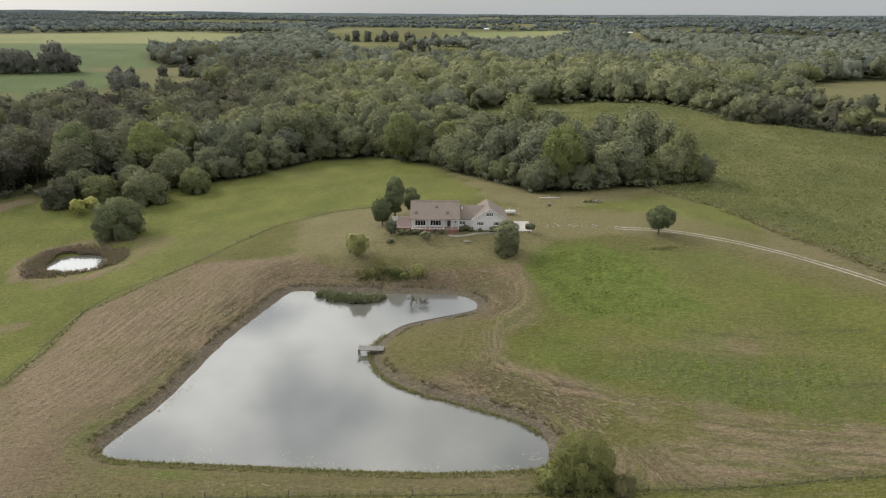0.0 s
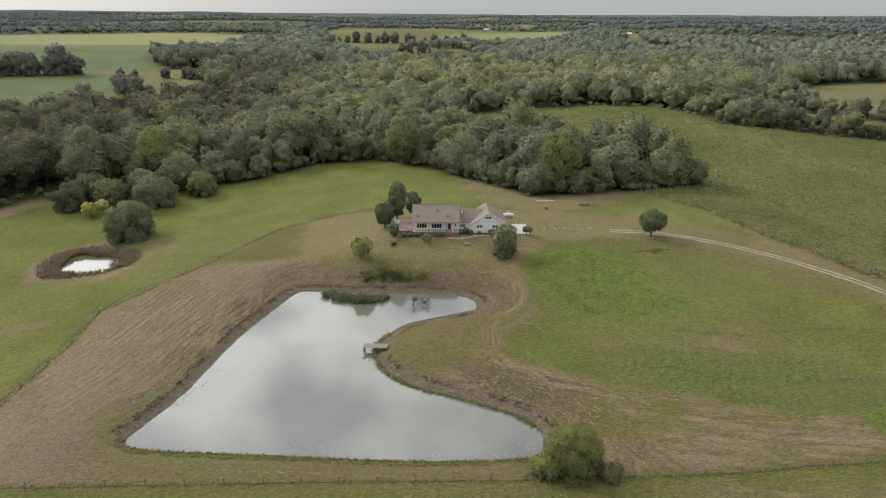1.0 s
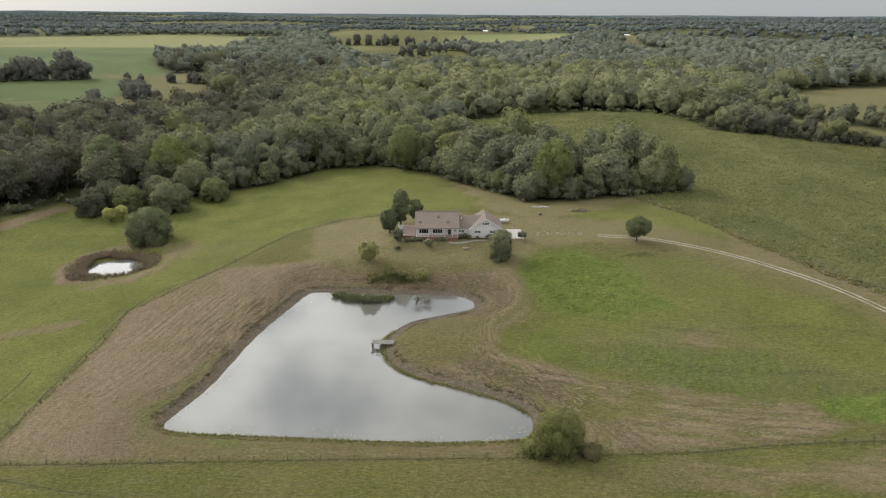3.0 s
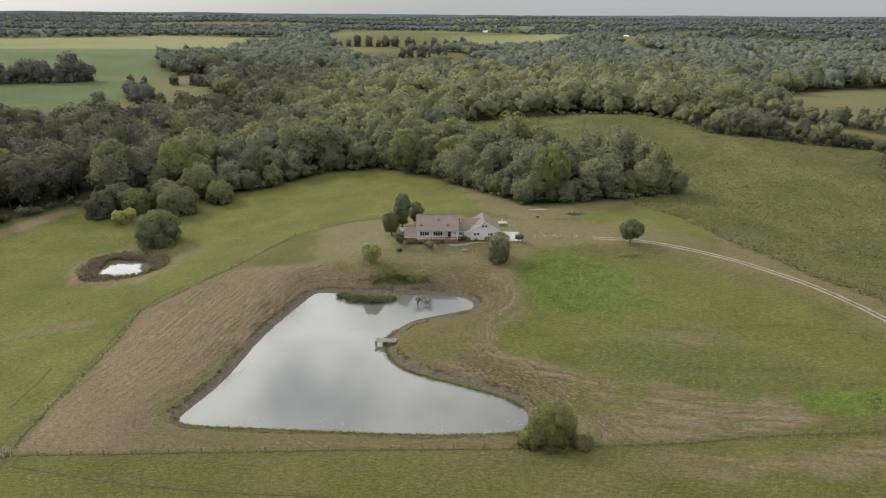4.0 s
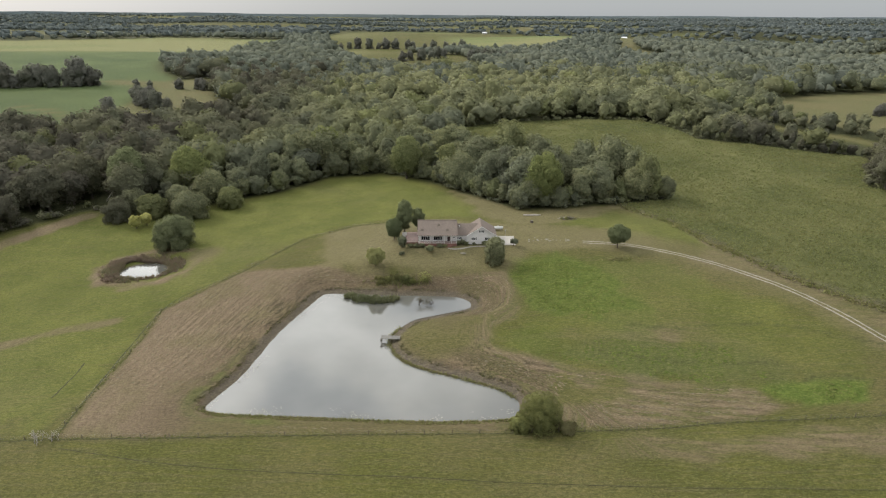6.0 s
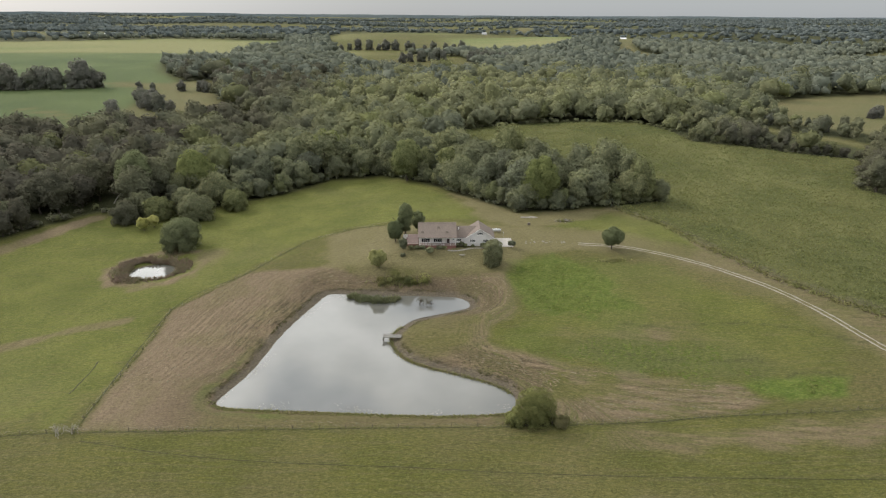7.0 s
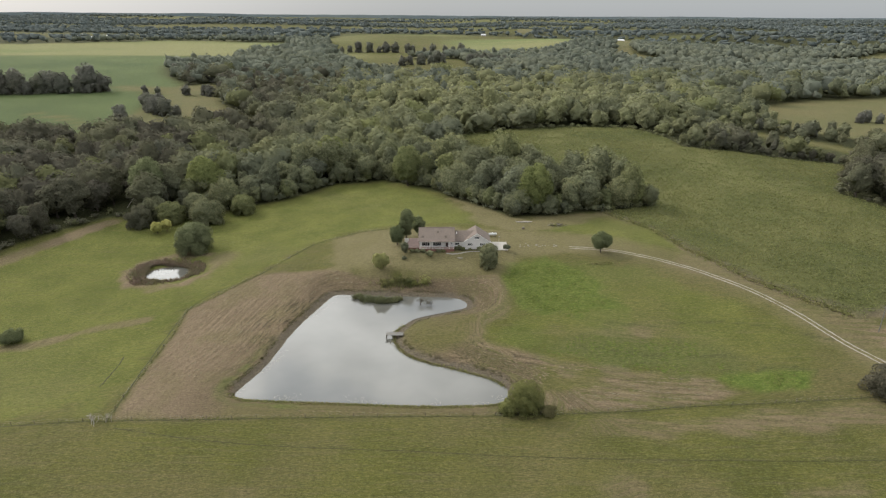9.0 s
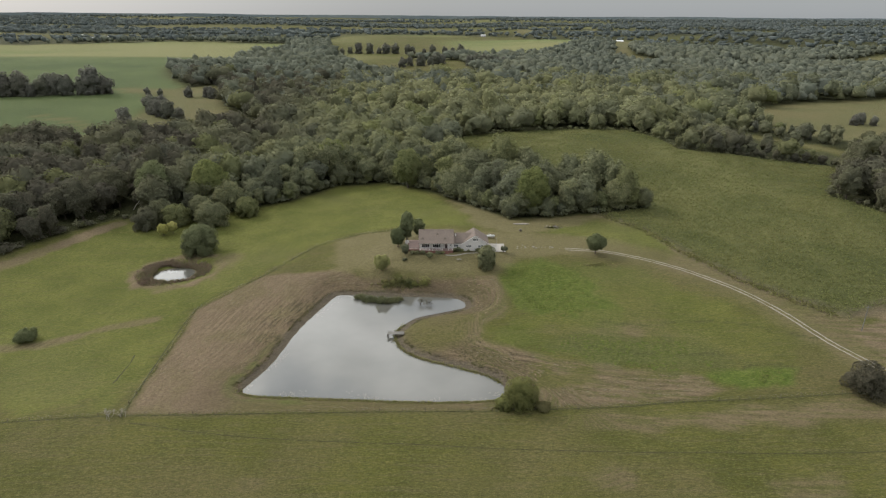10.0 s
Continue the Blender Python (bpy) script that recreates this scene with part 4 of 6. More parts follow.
def scatter_forest(name, x, y, rng, kinds, tall, label, mats=None, heightvar=(0.42, 1.5), level=2):
    """Joins many trees into one wood, each with its own size, turn and tint."""
    z = land(x, y)
    low = step(15, -15, signed(x, y, EAST_HEDGE))
    vs, fs, ns, tints, cores, off = [], [], [], [], [], 0
    for k in range(len(x)):
        v, f, nn = kinds[rng.randint(len(kinds))]
        s = tall * (heightvar[0] + (heightvar[1] - heightvar[0]) * rng.beta(2.0, 2.4)) * (0.82 + 0.36 * float(wavy(x[k], y[k], 55)))
        w = s * rng.uniform(0.85, 1.4)
        s, w = s * (1 - 0.4 * low[k]), w * (1 - 0.42 * low[k])
        t = rng.uniform(0, 6.283)
        c, d = math.cos(t), math.sin(t)
        vs.append(np.stack([x[k] + w * (c * v[:, 0] - d * v[:, 1]), y[k] + w * (d * v[:, 0] + c * v[:, 1]), z[k] + s * v[:, 2]], 1))
        ns.append(np.stack([c * nn[:, 0] - d * nn[:, 1], d * nn[:, 0] + c * nn[:, 1], nn[:, 2]], 1))
        fs.append(f + off)
        off += len(v)
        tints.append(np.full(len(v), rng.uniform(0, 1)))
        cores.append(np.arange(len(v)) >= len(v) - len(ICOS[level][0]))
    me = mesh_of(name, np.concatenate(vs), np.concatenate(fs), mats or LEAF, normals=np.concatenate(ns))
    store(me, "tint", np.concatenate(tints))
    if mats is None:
        store(me, "inner_shade", np.concatenate(cores))
    return tagged(new(name, me), label, "woods", kind="stuff")


def unit_kinds(count, lobes, cards, size, seed, width=0.42, foot=0.03, level=2, core=0.92):
    """Crowns one metre high, from slender to broad."""
    out = []
    for k in range(count):
        rng = np.random.RandomState(seed + k)
        wide = width * (0.78 + 0.5 * k / max(1, count - 1))
        out.append(crown(rng, boughs(rng, lobes, wide, 1.0, foot, wild=1.0), cards, size, core, -0.2, level, 0.8))
    return out


def build_woods():
    # the front ranks are trees of their own
    kinds = []
    for k in range(7):
        tall = 15.5 + (k % 3) * 2.6
        kinds.append(make_tree("tree", 40 + k, tall, 4.6 + 0.7 * (k % 4), 0.3 + 0.3 * (k % 3), 1150, 0.40, label="leafy green broadleaf tree in the edge of the woods", group="trees along the woods' edge", count=20 + 3 * (k % 3), wild=0.75, level=3))
    x, y, rng = forest_spots(11.0, 100, 520, 3, 2.0)
    edge = signed(x, y, OPEN)
    by_dead = (np.hypot(x - DEAD_TREE[0], y - DEAD_TREE[1]) < 10) | ((np.abs(x + 159) < 8) & (y < 246))
    x, y, edge = x[~by_dead], y[~by_dead], edge[~by_dead]
    front = (edge < 27) & (((x < 130) & (y < 330)) | ((x > 190) & (y < 290))) & in_view(x, y, 8)
    for fx, fy, fe in zip(x[front][:285], y[front][:285], edge[front][:285]):
        s = (0.65 + 0.75 * rng.beta(1.6, 2.0)) * (0.74 + 0.28 * min(1, fe / 8))
        kind = kinds[rng.randint(7)]
        wide = s * rng.uniform(1.0, 1.35)
        copy_thing(kind, pose(fx, fy, height(fx, fy) - 0.1, 0, 0, rng.uniform(0, 360)) @ Matrix.Diagonal((wide, wide, s * 1.06, 1)))
    edges = [(p, q, 0.38, 0.72) for p, q in zip(OPEN[2:14], OPEN[3:15])] + [(p, q, 0.30, 0.50) for p, q in zip(EAST_EDGE[:-1], EAST_EDGE[1:])]
    for p, q, least, most in edges:
        a, b = np.array(p, float), np.array(q, float)
        way = (b - a) / np.hypot(*(b - a))
        for k in range(int(np.hypot(*(b - a)) / 6.0) + 1):
            fx, fy = a + way * (k * 6.0 + rng.uniform(-1.5, 1.5)) + np.array([-way[1], way[0]]) * rng.uniform(2.5, 4.5)
            s = rng.uniform(least, most)
            if abs(fx + 159) < 9:
                continue
            copy_thing(kinds[rng.randint(7)], pose(fx, fy, height(fx, fy) - 0.3, 0, 0, rng.uniform(0, 360)) @ Matrix.Diagonal((s * 1.15, s * 1.15, s, 1)))
    for kind in kinds:
        for child in list(kind.children):
            bpy.data.objects.remove(child)
        bpy.data.objects.remove(kind)
    rest = ~front | (np.cumsum(front) > 285)
    scatter_forest("near_woods", x[rest], y[rest], rng, unit_kinds(9, 17, 400, 0.034, 100, 0.37, level=3, core=0.9), 18.5, "dense green deciduous woods behind the fields")
    x, y, rng = forest_spots(12.0, 520, 900, 4, 1.0)
    valley = unit_kinds(9, 14, 110, 0.048, 200, 0.39, level=2, core=0.93)
    # the farther a tree, the likelier it takes the haze-coloured leaf
    hazed = rng.uniform(0, 1, len(x)) < (np.hypot(x, y) - 560) / 420
    scatter_forest("valley_woods", x[hazed], y[hazed], rng, valley, 16.5, "dense deciduous woods in the valley, hazed grey-green", LEAF_HAZED, level=2)
    x, y = x[~hazed], y[~hazed]
    scatter_forest("middle_woods", x, y, rng, valley, 16.5, "dense green deciduous woods in the valley", level=2)
    x, y, rng = forest_spots(14.5, 900, 1700, 5, 1.0)
    scatter_forest("far_woods", x, y, rng, unit_kinds(6, 9, 22, 0.075, 300, 0.46, level=2, core=0.95), 15.5, "distant woods, hazed grey-green", LEAF_HAZED, (0.6, 1.3), 2)
    x, y, rng = forest_spots(37.0, 1700, 4880, 6, 1.0)
    keep = far_wood(x, y) > 0.5
    scatter_forest("horizon_woods", x[keep], y[keep], rng, unit_kinds(6, 6, 6, 0.16, 400, 0.95, level=1, core=1.0), 14.0, "far woods along the horizon, hazed grey-green", LEAF_FAR_HAZE, (0.6, 1.15), 1)

    # saplings and brush under the trees' skirts
    rng = np.random.RandomState(8)
    line = np.array(OPEN[:32], float)
    seg = np.hypot(*np.diff(line, axis=0).T)
    k = rng.choice(len(seg), 800, p=seg / seg.sum())
    p = line[k] + (line[k + 1] - line[k]) * rng.uniform(0, 1, (800, 1)) + rng.normal(scale=2.2, size=(800, 2))
    d = signed(p[:, 0], p[:, 1], OPEN)
    ok = (d > 0.3) & (d < 6) & in_view(p[:, 0], p[:, 1])
    scatter_forest("undergrowth", p[ok, 0], p[ok, 1], rng, unit_kinds(5, 9, 130, 0.085, 500, 0.62, level=1, core=0.7), 3.0, "brush and saplings under the edge of the woods", level=1)


build_woods()


# ---- single trees and shrubs ----
SPECIMENS = [(-150.0, 245.0, 27.0, 9.0, 1), (-126.0, 258.0, 25.0, 9.5, 0), (-68.0, 310.0, 27.0, 9.0, 0), (-20.0, 284.0, 24.0, 8.0, 0), (42.5, 213.5, 24.0, 8.2, 0)]


def grow(seed, at, tall, width, foot, label, cards=1100, size=0.42, mat=None, count=14, category="tree", name="tree", girth=None, group="", squat=1.0, core=0.88):
    return make_tree(name, seed, tall, width, foot, cards, size, mat, label, group, count, at, girth, category, squat, core)


grow(11, (-14.0, 171.8), 13.4, 3.0, 0.9, "tall dark green tree beside the house", 3000, 0.26, LEAF_GREEN, 30, squat=1.15)
grow(12, (-17.4, 167.0), 8.2, 3.0, 0.6, "rounded green tree beside the taller one", 2000, 0.26, LEAF_GREEN, 24, squat=1.1)
grow(13, (-9.5, 177.5), 8.5, 2.6, 0.8, "dark green tree behind the house", 1500, 0.26, LEAF_GREEN, 18, squat=1.15)
grow(14, (17.3, 150.3), 9.0, 3.5, 0.1, "dense grey-green oval tree on the front lawn", 2800, 0.26, LEAF_SILVER, 30)
grow(15, (-22.2, 147.6), 6.6, 3.2, 0.7, "pale yellowish young tree below the lawn", 1700, 0.27, LEAF_YELLOW, 16, girth=0.09, squat=0.9, core=0.5)
grow(16, (59.8, 157.5), 7.9, 3.7, 1.4, "lone dark round tree beside the gravel drive", 2600, 0.27, LEAF_GREEN, 28, girth=0.24)
grow(17, (-106.7, 188.5), 12.6, 8.0, 0.1, "huge rounded dark bush beside the small pond", 4600, 0.28, LEAF_GREEN, 24, squat=0.85)
grow(18, (-113.5, 223), 12.0, 8.2, 0.1, "broad rounded tree at the edge of the woods", 3000, 0.32, count=22, squat=0.85)
grow(19, (-143.2, 217.5), 10.5, 5.7, 0.1, "dark rounded bush at the edge of the woods", 2400, 0.32, count=18, squat=0.9)
grow(20, (-131, 223), 10.5, 6.8, 0.1, "dark rounded bush at the edge of the woods", 2200, 0.32, count=18, squat=0.9)
grow(21, (-100.5, 238), 10.0, 6.0, 0.1, "rounded green tree at the edge of the woods", 2200, 0.32, count=18)
grow(33, (-122, 233), 12.5, 6.5, 0.1, "dark rounded tree at the edge of the woods", 2200, 0.32, count=18)
grow(34, (-141, 227), 12.0, 6.2, 0.1, "dark rounded tree at the edge of the woods", 2200, 0.32, count=18)
grow(22, (-131.0, 208.0), 6.2, 2.7, 0.8, "small yellow-leaved tree before the dark bushes", 700, 0.36, LEAF_YELLOW, 12)
grow(23, (-128.0, 211.5), 5.8, 2.4, 0.8, "small yellow-leaved tree before the dark bushes", 600, 0.36, LEAF_YELLOW, 11)
grow(24, (21.2, 69.6), 7.6, 4.5, 0.0, "feathery yellow-green willow shrub on the pond's dam", 12000, 0.10, LEAF_SALLOW, 40, "shrub", "willow_shrub", 0.1, squat=0.7, core=0.72)
grow(25, (16.6, 68.7), 3.4, 2.6, 0.0, "low grey-green shrub beside the willow", 900, 0.2, LEAF_SALLOW, 12, "shrub", "shrub", 0.06)
grow(26, (26.4, 67.8), 1.9, 1.9, 0.0, "low green shrub beside the willow", 700, 0.22, WEED, 12, "shrub", "shrub", 0.06)
grow(27, (109.5, 70.5), 8.4, 5.4, 0.0, "large dark coppery bush beside the drive", 3400, 0.22, LEAF_COPPER, 30, "bush", "bush", squat=0.7, core=0.7)
grow(28, (-134.5, 111.5), 3.7, 3.7, 0.4, "low dark bush in the pasture", 1600, 0.22, LEAF_GREEN, 14, "bush", "bush", 0.08)
grow(29, (-13.9, 158.2), 4.8, 1.7, 0.2, "narrow dark green shrub beside the patio", 600, 0.26, None, 11, "shrub", "shrub", 0.06)
grow(30, (-13.9, 154.6), 1.1, 1.0, 0.0, "low round shrub on the lawn", 260, 0.18, None, 7, "shrub", "shrub", 0.04)
grow(31, (-4.4, 155.9), 2.5, 1.5, 0.3, "grey-green round shrub on the lawn", 500, 0.22, LEAF_SILVER, 10, "shrub", "shrub", 0.05)
for k, (sx, sy, st, sw) in enumerate([(-11.3, 158.6, 1.5, 1.0), (-9.4, 158.9, 1.3, 1.1), (-7.2, 159.0, 1.4, 1.2), (-1.2, 159.3, 1.1, 1.1), (0.6, 159.4, 1.0, 1.0), (5.4, 161.3, 1.7, 0.9), (6.9, 161.6, 2.2, 0.8),
                                     (8.2, 161.3, 1.4, 0.9), (10.9, 161.5, 0.9, 0.6), (14.6, 161.2, 1.6, 1.2), (15.9, 161.0, 1.9, 1.1)]):
    grow(60 + k, (sx, sy), st, sw, 0.0, "small clipped shrub in the bed before the house", 240, 0.18, LEAF if k % 3 else LEAF_SILVER, 7, "shrub", "shrub", 0.04, "shrubs before the house")
grow(32, (24.6, 160.6), 2.6, 1.7, 1.2, "dark weeping tree with an umbrella crown", 500, 0.22, None, 9, "tree", "weeping_tree", 0.09)
for k, (sx, sy, st, sw) in enumerate([(-5.8, 142.4, 3.5, 2.4), (-11.4, 142.6, 2.2, 1.7), (-9.6, 142.0, 1.5, 1.3), (-14.6, 143.4, 1.4, 1.1), (-17.6, 142.6, 1.8, 1.0), (-20.0, 141.8, 1.2, 1.0)]):
    grow(80 + k, (sx, sy), st, sw, 0.0, "willowy shrub on the far bank of the pond", 900, 0.11, (LEAF_WILLOW, WEED)[k % 2], 16, "shrub", "shrub", 0.05, "shrubs on the far bank", 0.8, 0.45)


for k, (sx, sy, st, sw, leaf) in enumerate(SPECIMENS):
    grow(110 + k, (sx, sy), st, sw, 0.6, ("tall bright green tree standing out of the woods' edge", "tall dark olive tree standing out of the woods' edge")[leaf], 4200, 0.34, (LEAF_OLIVE, LEAF_GREEN)[leaf], 30, "tree", "tall_tree")


def field_trees():
    """Trees of the hedgerows and far fields."""
    kinds = [make_tree("field_tree", 140 + k, 14.0, 5.4, 0.1, 600, 0.55, LEAF_DARK_HAZED, "dark leafy tree standing between far fields", "trees between the far fields", 11, level=3, wild=0.8) for k in range(4)]
    rng = np.random.RandomState(77)
    spots = [(-480, 604, 1.5), (-471, 609, 1.9), (-459, 615, 2.0), (-445, 612, 1.1), (-436, 620, 1.6), (-428, 626, 1.8), (-412, 622, 1.7), (-399, 628, 1.4), (-390, 634, 2.3), (-378, 638, 1.5)]
    spots += [(-297, 565, 1.0), (-290, 552, 1.1), (-283, 540, 1.2), (-276, 528, 1.1), (-267, 520, 1.2), (-256, 512, 1.3), (-243, 507, 0.9), (-214, 496, 0.75), (-290, 572, 0.8), (-275, 545, 1.2),
              (-280, 478, 1.2), (-284, 635, 0.9), (-266, 639, 0.9), (-258, 632, 1.0), (-318, 640, 0.6), (-335, 645, 0.6)]
    spots += [(-368 + 10.0 * k + rng.uniform(-4, 4), 806 - 8.6 * k + rng.uniform(-6, 6), rng.uniform(0.9, 1.35)) for k in range(11)]
    spots += [(-212 + 19 * k + rng.uniform(-5, 5), 1256 + 2.2 * k + rng.uniform(-8, 8), rng.uniform(0.7, 1.7)) for k in range(14)]
    spots += [(-66 + 11 * k + rng.uniform(-4, 4), 996 + 11 * k + rng.uniform(-8, 8), rng.uniform(1.0, 1.5)) for k in range(7)]
    spots += [(44 + 12 * k, 1032 + rng.uniform(-9, 9), rng.uniform(1.0, 1.5)) for k in range(6)]
    spots += [(362, 478, 0.7), (370, 482, 0.8), (378, 476, 0.65)]
    spots += [(262 + 14 * k + rng.uniform(-6, 6), 440 - 9 * k + rng.uniform(-8, 8), rng.uniform(0.4, 0.75)) for k in range(9)]
    for x, y, s in spots:
        copy_thing(kinds[rng.randint(4)], pose(x, y, height(x, y) - 0.2, 0, 0, rng.uniform(0, 360)) @ Matrix.Diagonal((s * 1.05, s * 1.05, s, 1)))
    for kind in kinds:
        for child in list(kind.children):
            bpy.data.objects.remove(child)
        bpy.data.objects.remove(kind)


field_trees()


def bare_tree(name, at, tall, label, seed, stems=1, mat=None, spread=0.4):
    """A leafless tree or bush: forking bare limbs."""
    rng = np.random.RandomState(seed)
    ob = empty(name, pose(at[0], at[1], height(*at) - 0.1), label, "dead tree" if stems == 1 else "brush")
    bits = []

    def fork(p, way, length, girth, depth):
        q = p + way * length
        mid = (p + q) / 2 + rng.normal(scale=length * 0.06, size=3)
        bits.append(tube([p, mid, q], [girth, girth * 0.8, girth * 0.6], 5))
        if depth:
            for _ in range(3 if depth > 1 else 2):
                w = way + rng.normal(scale=spread, size=3)
                w[2] = abs(w[2])
                fork(q, w / np.linalg.norm(w), length * rng.uniform(0.55, 0.8), girth * 0.6, depth - 1)

    for _ in range(stems):
        w = np.array([rng.normal(scale=spread), rng.normal(scale=spread), 1.0])
        start = np.array([rng.normal(scale=0.5), rng.normal(scale=0.5), 0]) * (stems > 1)
        fork(start, w / np.linalg.norm(w), tall * 0.36, tall * 0.013 + 0.02, 3)
        v, f = join_meshes(bits)
        bits.clear()
        part("stem", mesh_of("stem", v, f, mat or DEADWOOD, True), None, ob)
    return ob


def drowned_brush(at, tall, label, seed):
    """Bare stems that fan out of the water, with clouds of dead twigs at their ends."""
    ob = bare_tree("drowned_brush", at, tall * 1.3, label, seed, 6, POSTWOOD, 0.6)
    ob.location.z = -0.3
    rng = np.random.RandomState(seed)
    v, f, nn = crown(rng, [(rng.normal(scale=0.6), rng.normal(scale=0.5), tall * rng.uniform(0.45, 0.9), tall * rng.uniform(0.16, 0.28)) for _ in range(8)], 420, 0.07, 0.25, level=2)
    part("twigs", mesh_of("twigs", v, f, LEAF_COPPER, normals=nn), None, ob)


bare_tree("dead_tree", DEAD_TREE, 15, "pale bare dead tree before the dark woods", 3)
bare_tree("dead_brush", (-81.4, 62.0), 3.2, "pale leafless brush at the fence corner", 4, 5)
bare_tree("dead_brush", (-78.9, 63.2), 2.6, "pale leafless brush at the fence corner", 5, 4)
drowned_brush((-6.9, 130.4), 2.3, "dark twiggy brush standing in the pond", 6)
drowned_brush((-4.3, 130.2), 2.0, "dark twiggy brush standing in the pond", 7)
bare_tree("drowned_brush", (-15.6, 104.6), 1.6, "dark leafless brush in the water by the dock", 8, 5, POSTWOOD, 0.7)


# ---- grasses, weeds and crops ----
def tufts(name, x, y, tall, wide, mat, label, seed, blades=4, lift=0.0, lean=0.9, level=None):
    """Many small upright plants as one mesh; each plant a few tapering blades."""
    rng = np.random.RandomState(seed)
    n = len(x)
    lift = lift + 0.6 * (0.6 + wavy(x, y, 3)) if name == "row_crop" else lift
    z = (land(x, y) if level is None else np.maximum(land(x, y), level)) + lift
    root = np.repeat(np.stack([x, y, z], 1), blades, 0) + np.c_[rng.normal(scale=wide * 0.35, size=(n * blades, 2)), np.zeros(n * blades)]
    ang = rng.uniform(0, 6.283, n * blades)
    side = np.stack([np.cos(ang), np.sin(ang), np.zeros_like(ang)], 1) * wide * rng.uniform(0.3, 0.6, (n * blades, 1))
    up = np.stack([rng.normal(scale=lean, size=n * blades), rng.normal(scale=lean, size=n * blades), np.ones(n * blades)], 1) * (np.repeat(tall * rng.uniform(0.6, 1.3, n), blades))[:, None]
    v = np.stack([root - side, root + side, root + side * 0.7 + up * 0.7, root - side * 0.4 + up], 1).reshape(-1, 3)
    k = np.arange(n * blades)[:, None] * 4
    f = np.concatenate([k + [0, 1, 2], k + [0, 2, 3]])
    me = mesh_of(name, v, f, mat)
    store(me, "tint", np.repeat(rng.uniform(0, 1, n), blades * 4))
    return tagged(new(name, me), label, "plants", kind="stuff")


def mounds(name, x, y, tall, wide, growth, label, seed):
    """Low leafy clumps as one mesh, each an uneven six-sided dome."""
    rng = np.random.RandomState(seed)
    n = len(x)
    z = land(x, y)
    a = rng.uniform(0, 6.283, (n, 1)) + np.arange(6) * 1.0472
    r = wide * rng.uniform(0.5, 1.3, (n, 1)) * rng.uniform(0.7, 1.25, (n, 6))
    h = tall * rng.uniform(0.5, 1.4, n)
    rim = np.stack([x[:, None] + r * np.cos(a), y[:, None] + r * np.sin(a), np.repeat(z[:, None] - 0.04, 6, 1)], 2)
    top = np.stack([x[:, None] + r * 0.5 * np.cos(a + 0.5), y[:, None] + r * 0.5 * np.sin(a + 0.5), z[:, None] + h[:, None] * rng.uniform(0.6, 1.1, (n, 6))], 2)
    v = np.concatenate([rim, top, np.stack([x, y, z + h], 1)[:, None]], 1).reshape(-1, 3)
    k = np.arange(n)[:, None] * 13
    f = []
    for e in range(6):
        g = (e + 1) % 6
        f += [k + [e, g, 6 + e], k + [g, 6 + g, 6 + e], k + [6 + e, 6 + g, 12]]
    me = mesh_of(name, v, np.concatenate(f), GROUND, True)
    store(me, growth, np.repeat(rng.uniform(0.5, 1.0, n), 13))
    return tagged(new(name, me), label, "plants", kind="stuff")


def spread_in(loop, n, seed, inset=0.5):
    loop = np.asarray(loop, float)
    rng = np.random.RandomState(seed)
    lo, hi = loop.min(0), loop.max(0)
    p = rng.uniform(lo, hi, (n * 4, 2))
    return p[signed(p[:, 0], p[:, 1], loop) < -inset][:n]


def beside(line, n, seed, spread):
    """Places scattered along a line."""
    line = np.asarray(line, float)
    rng = np.random.RandomState(seed)
    seg = np.hypot(*np.diff(line, axis=0).T)
    k = rng.choice(len(seg), n, p=seg / seg.sum())
    s = rng.uniform(0, 1, (n, 1))
    return line[k] + (line[k + 1] - line[k]) * s + rng.normal(scale=spread, size=(n, 2))


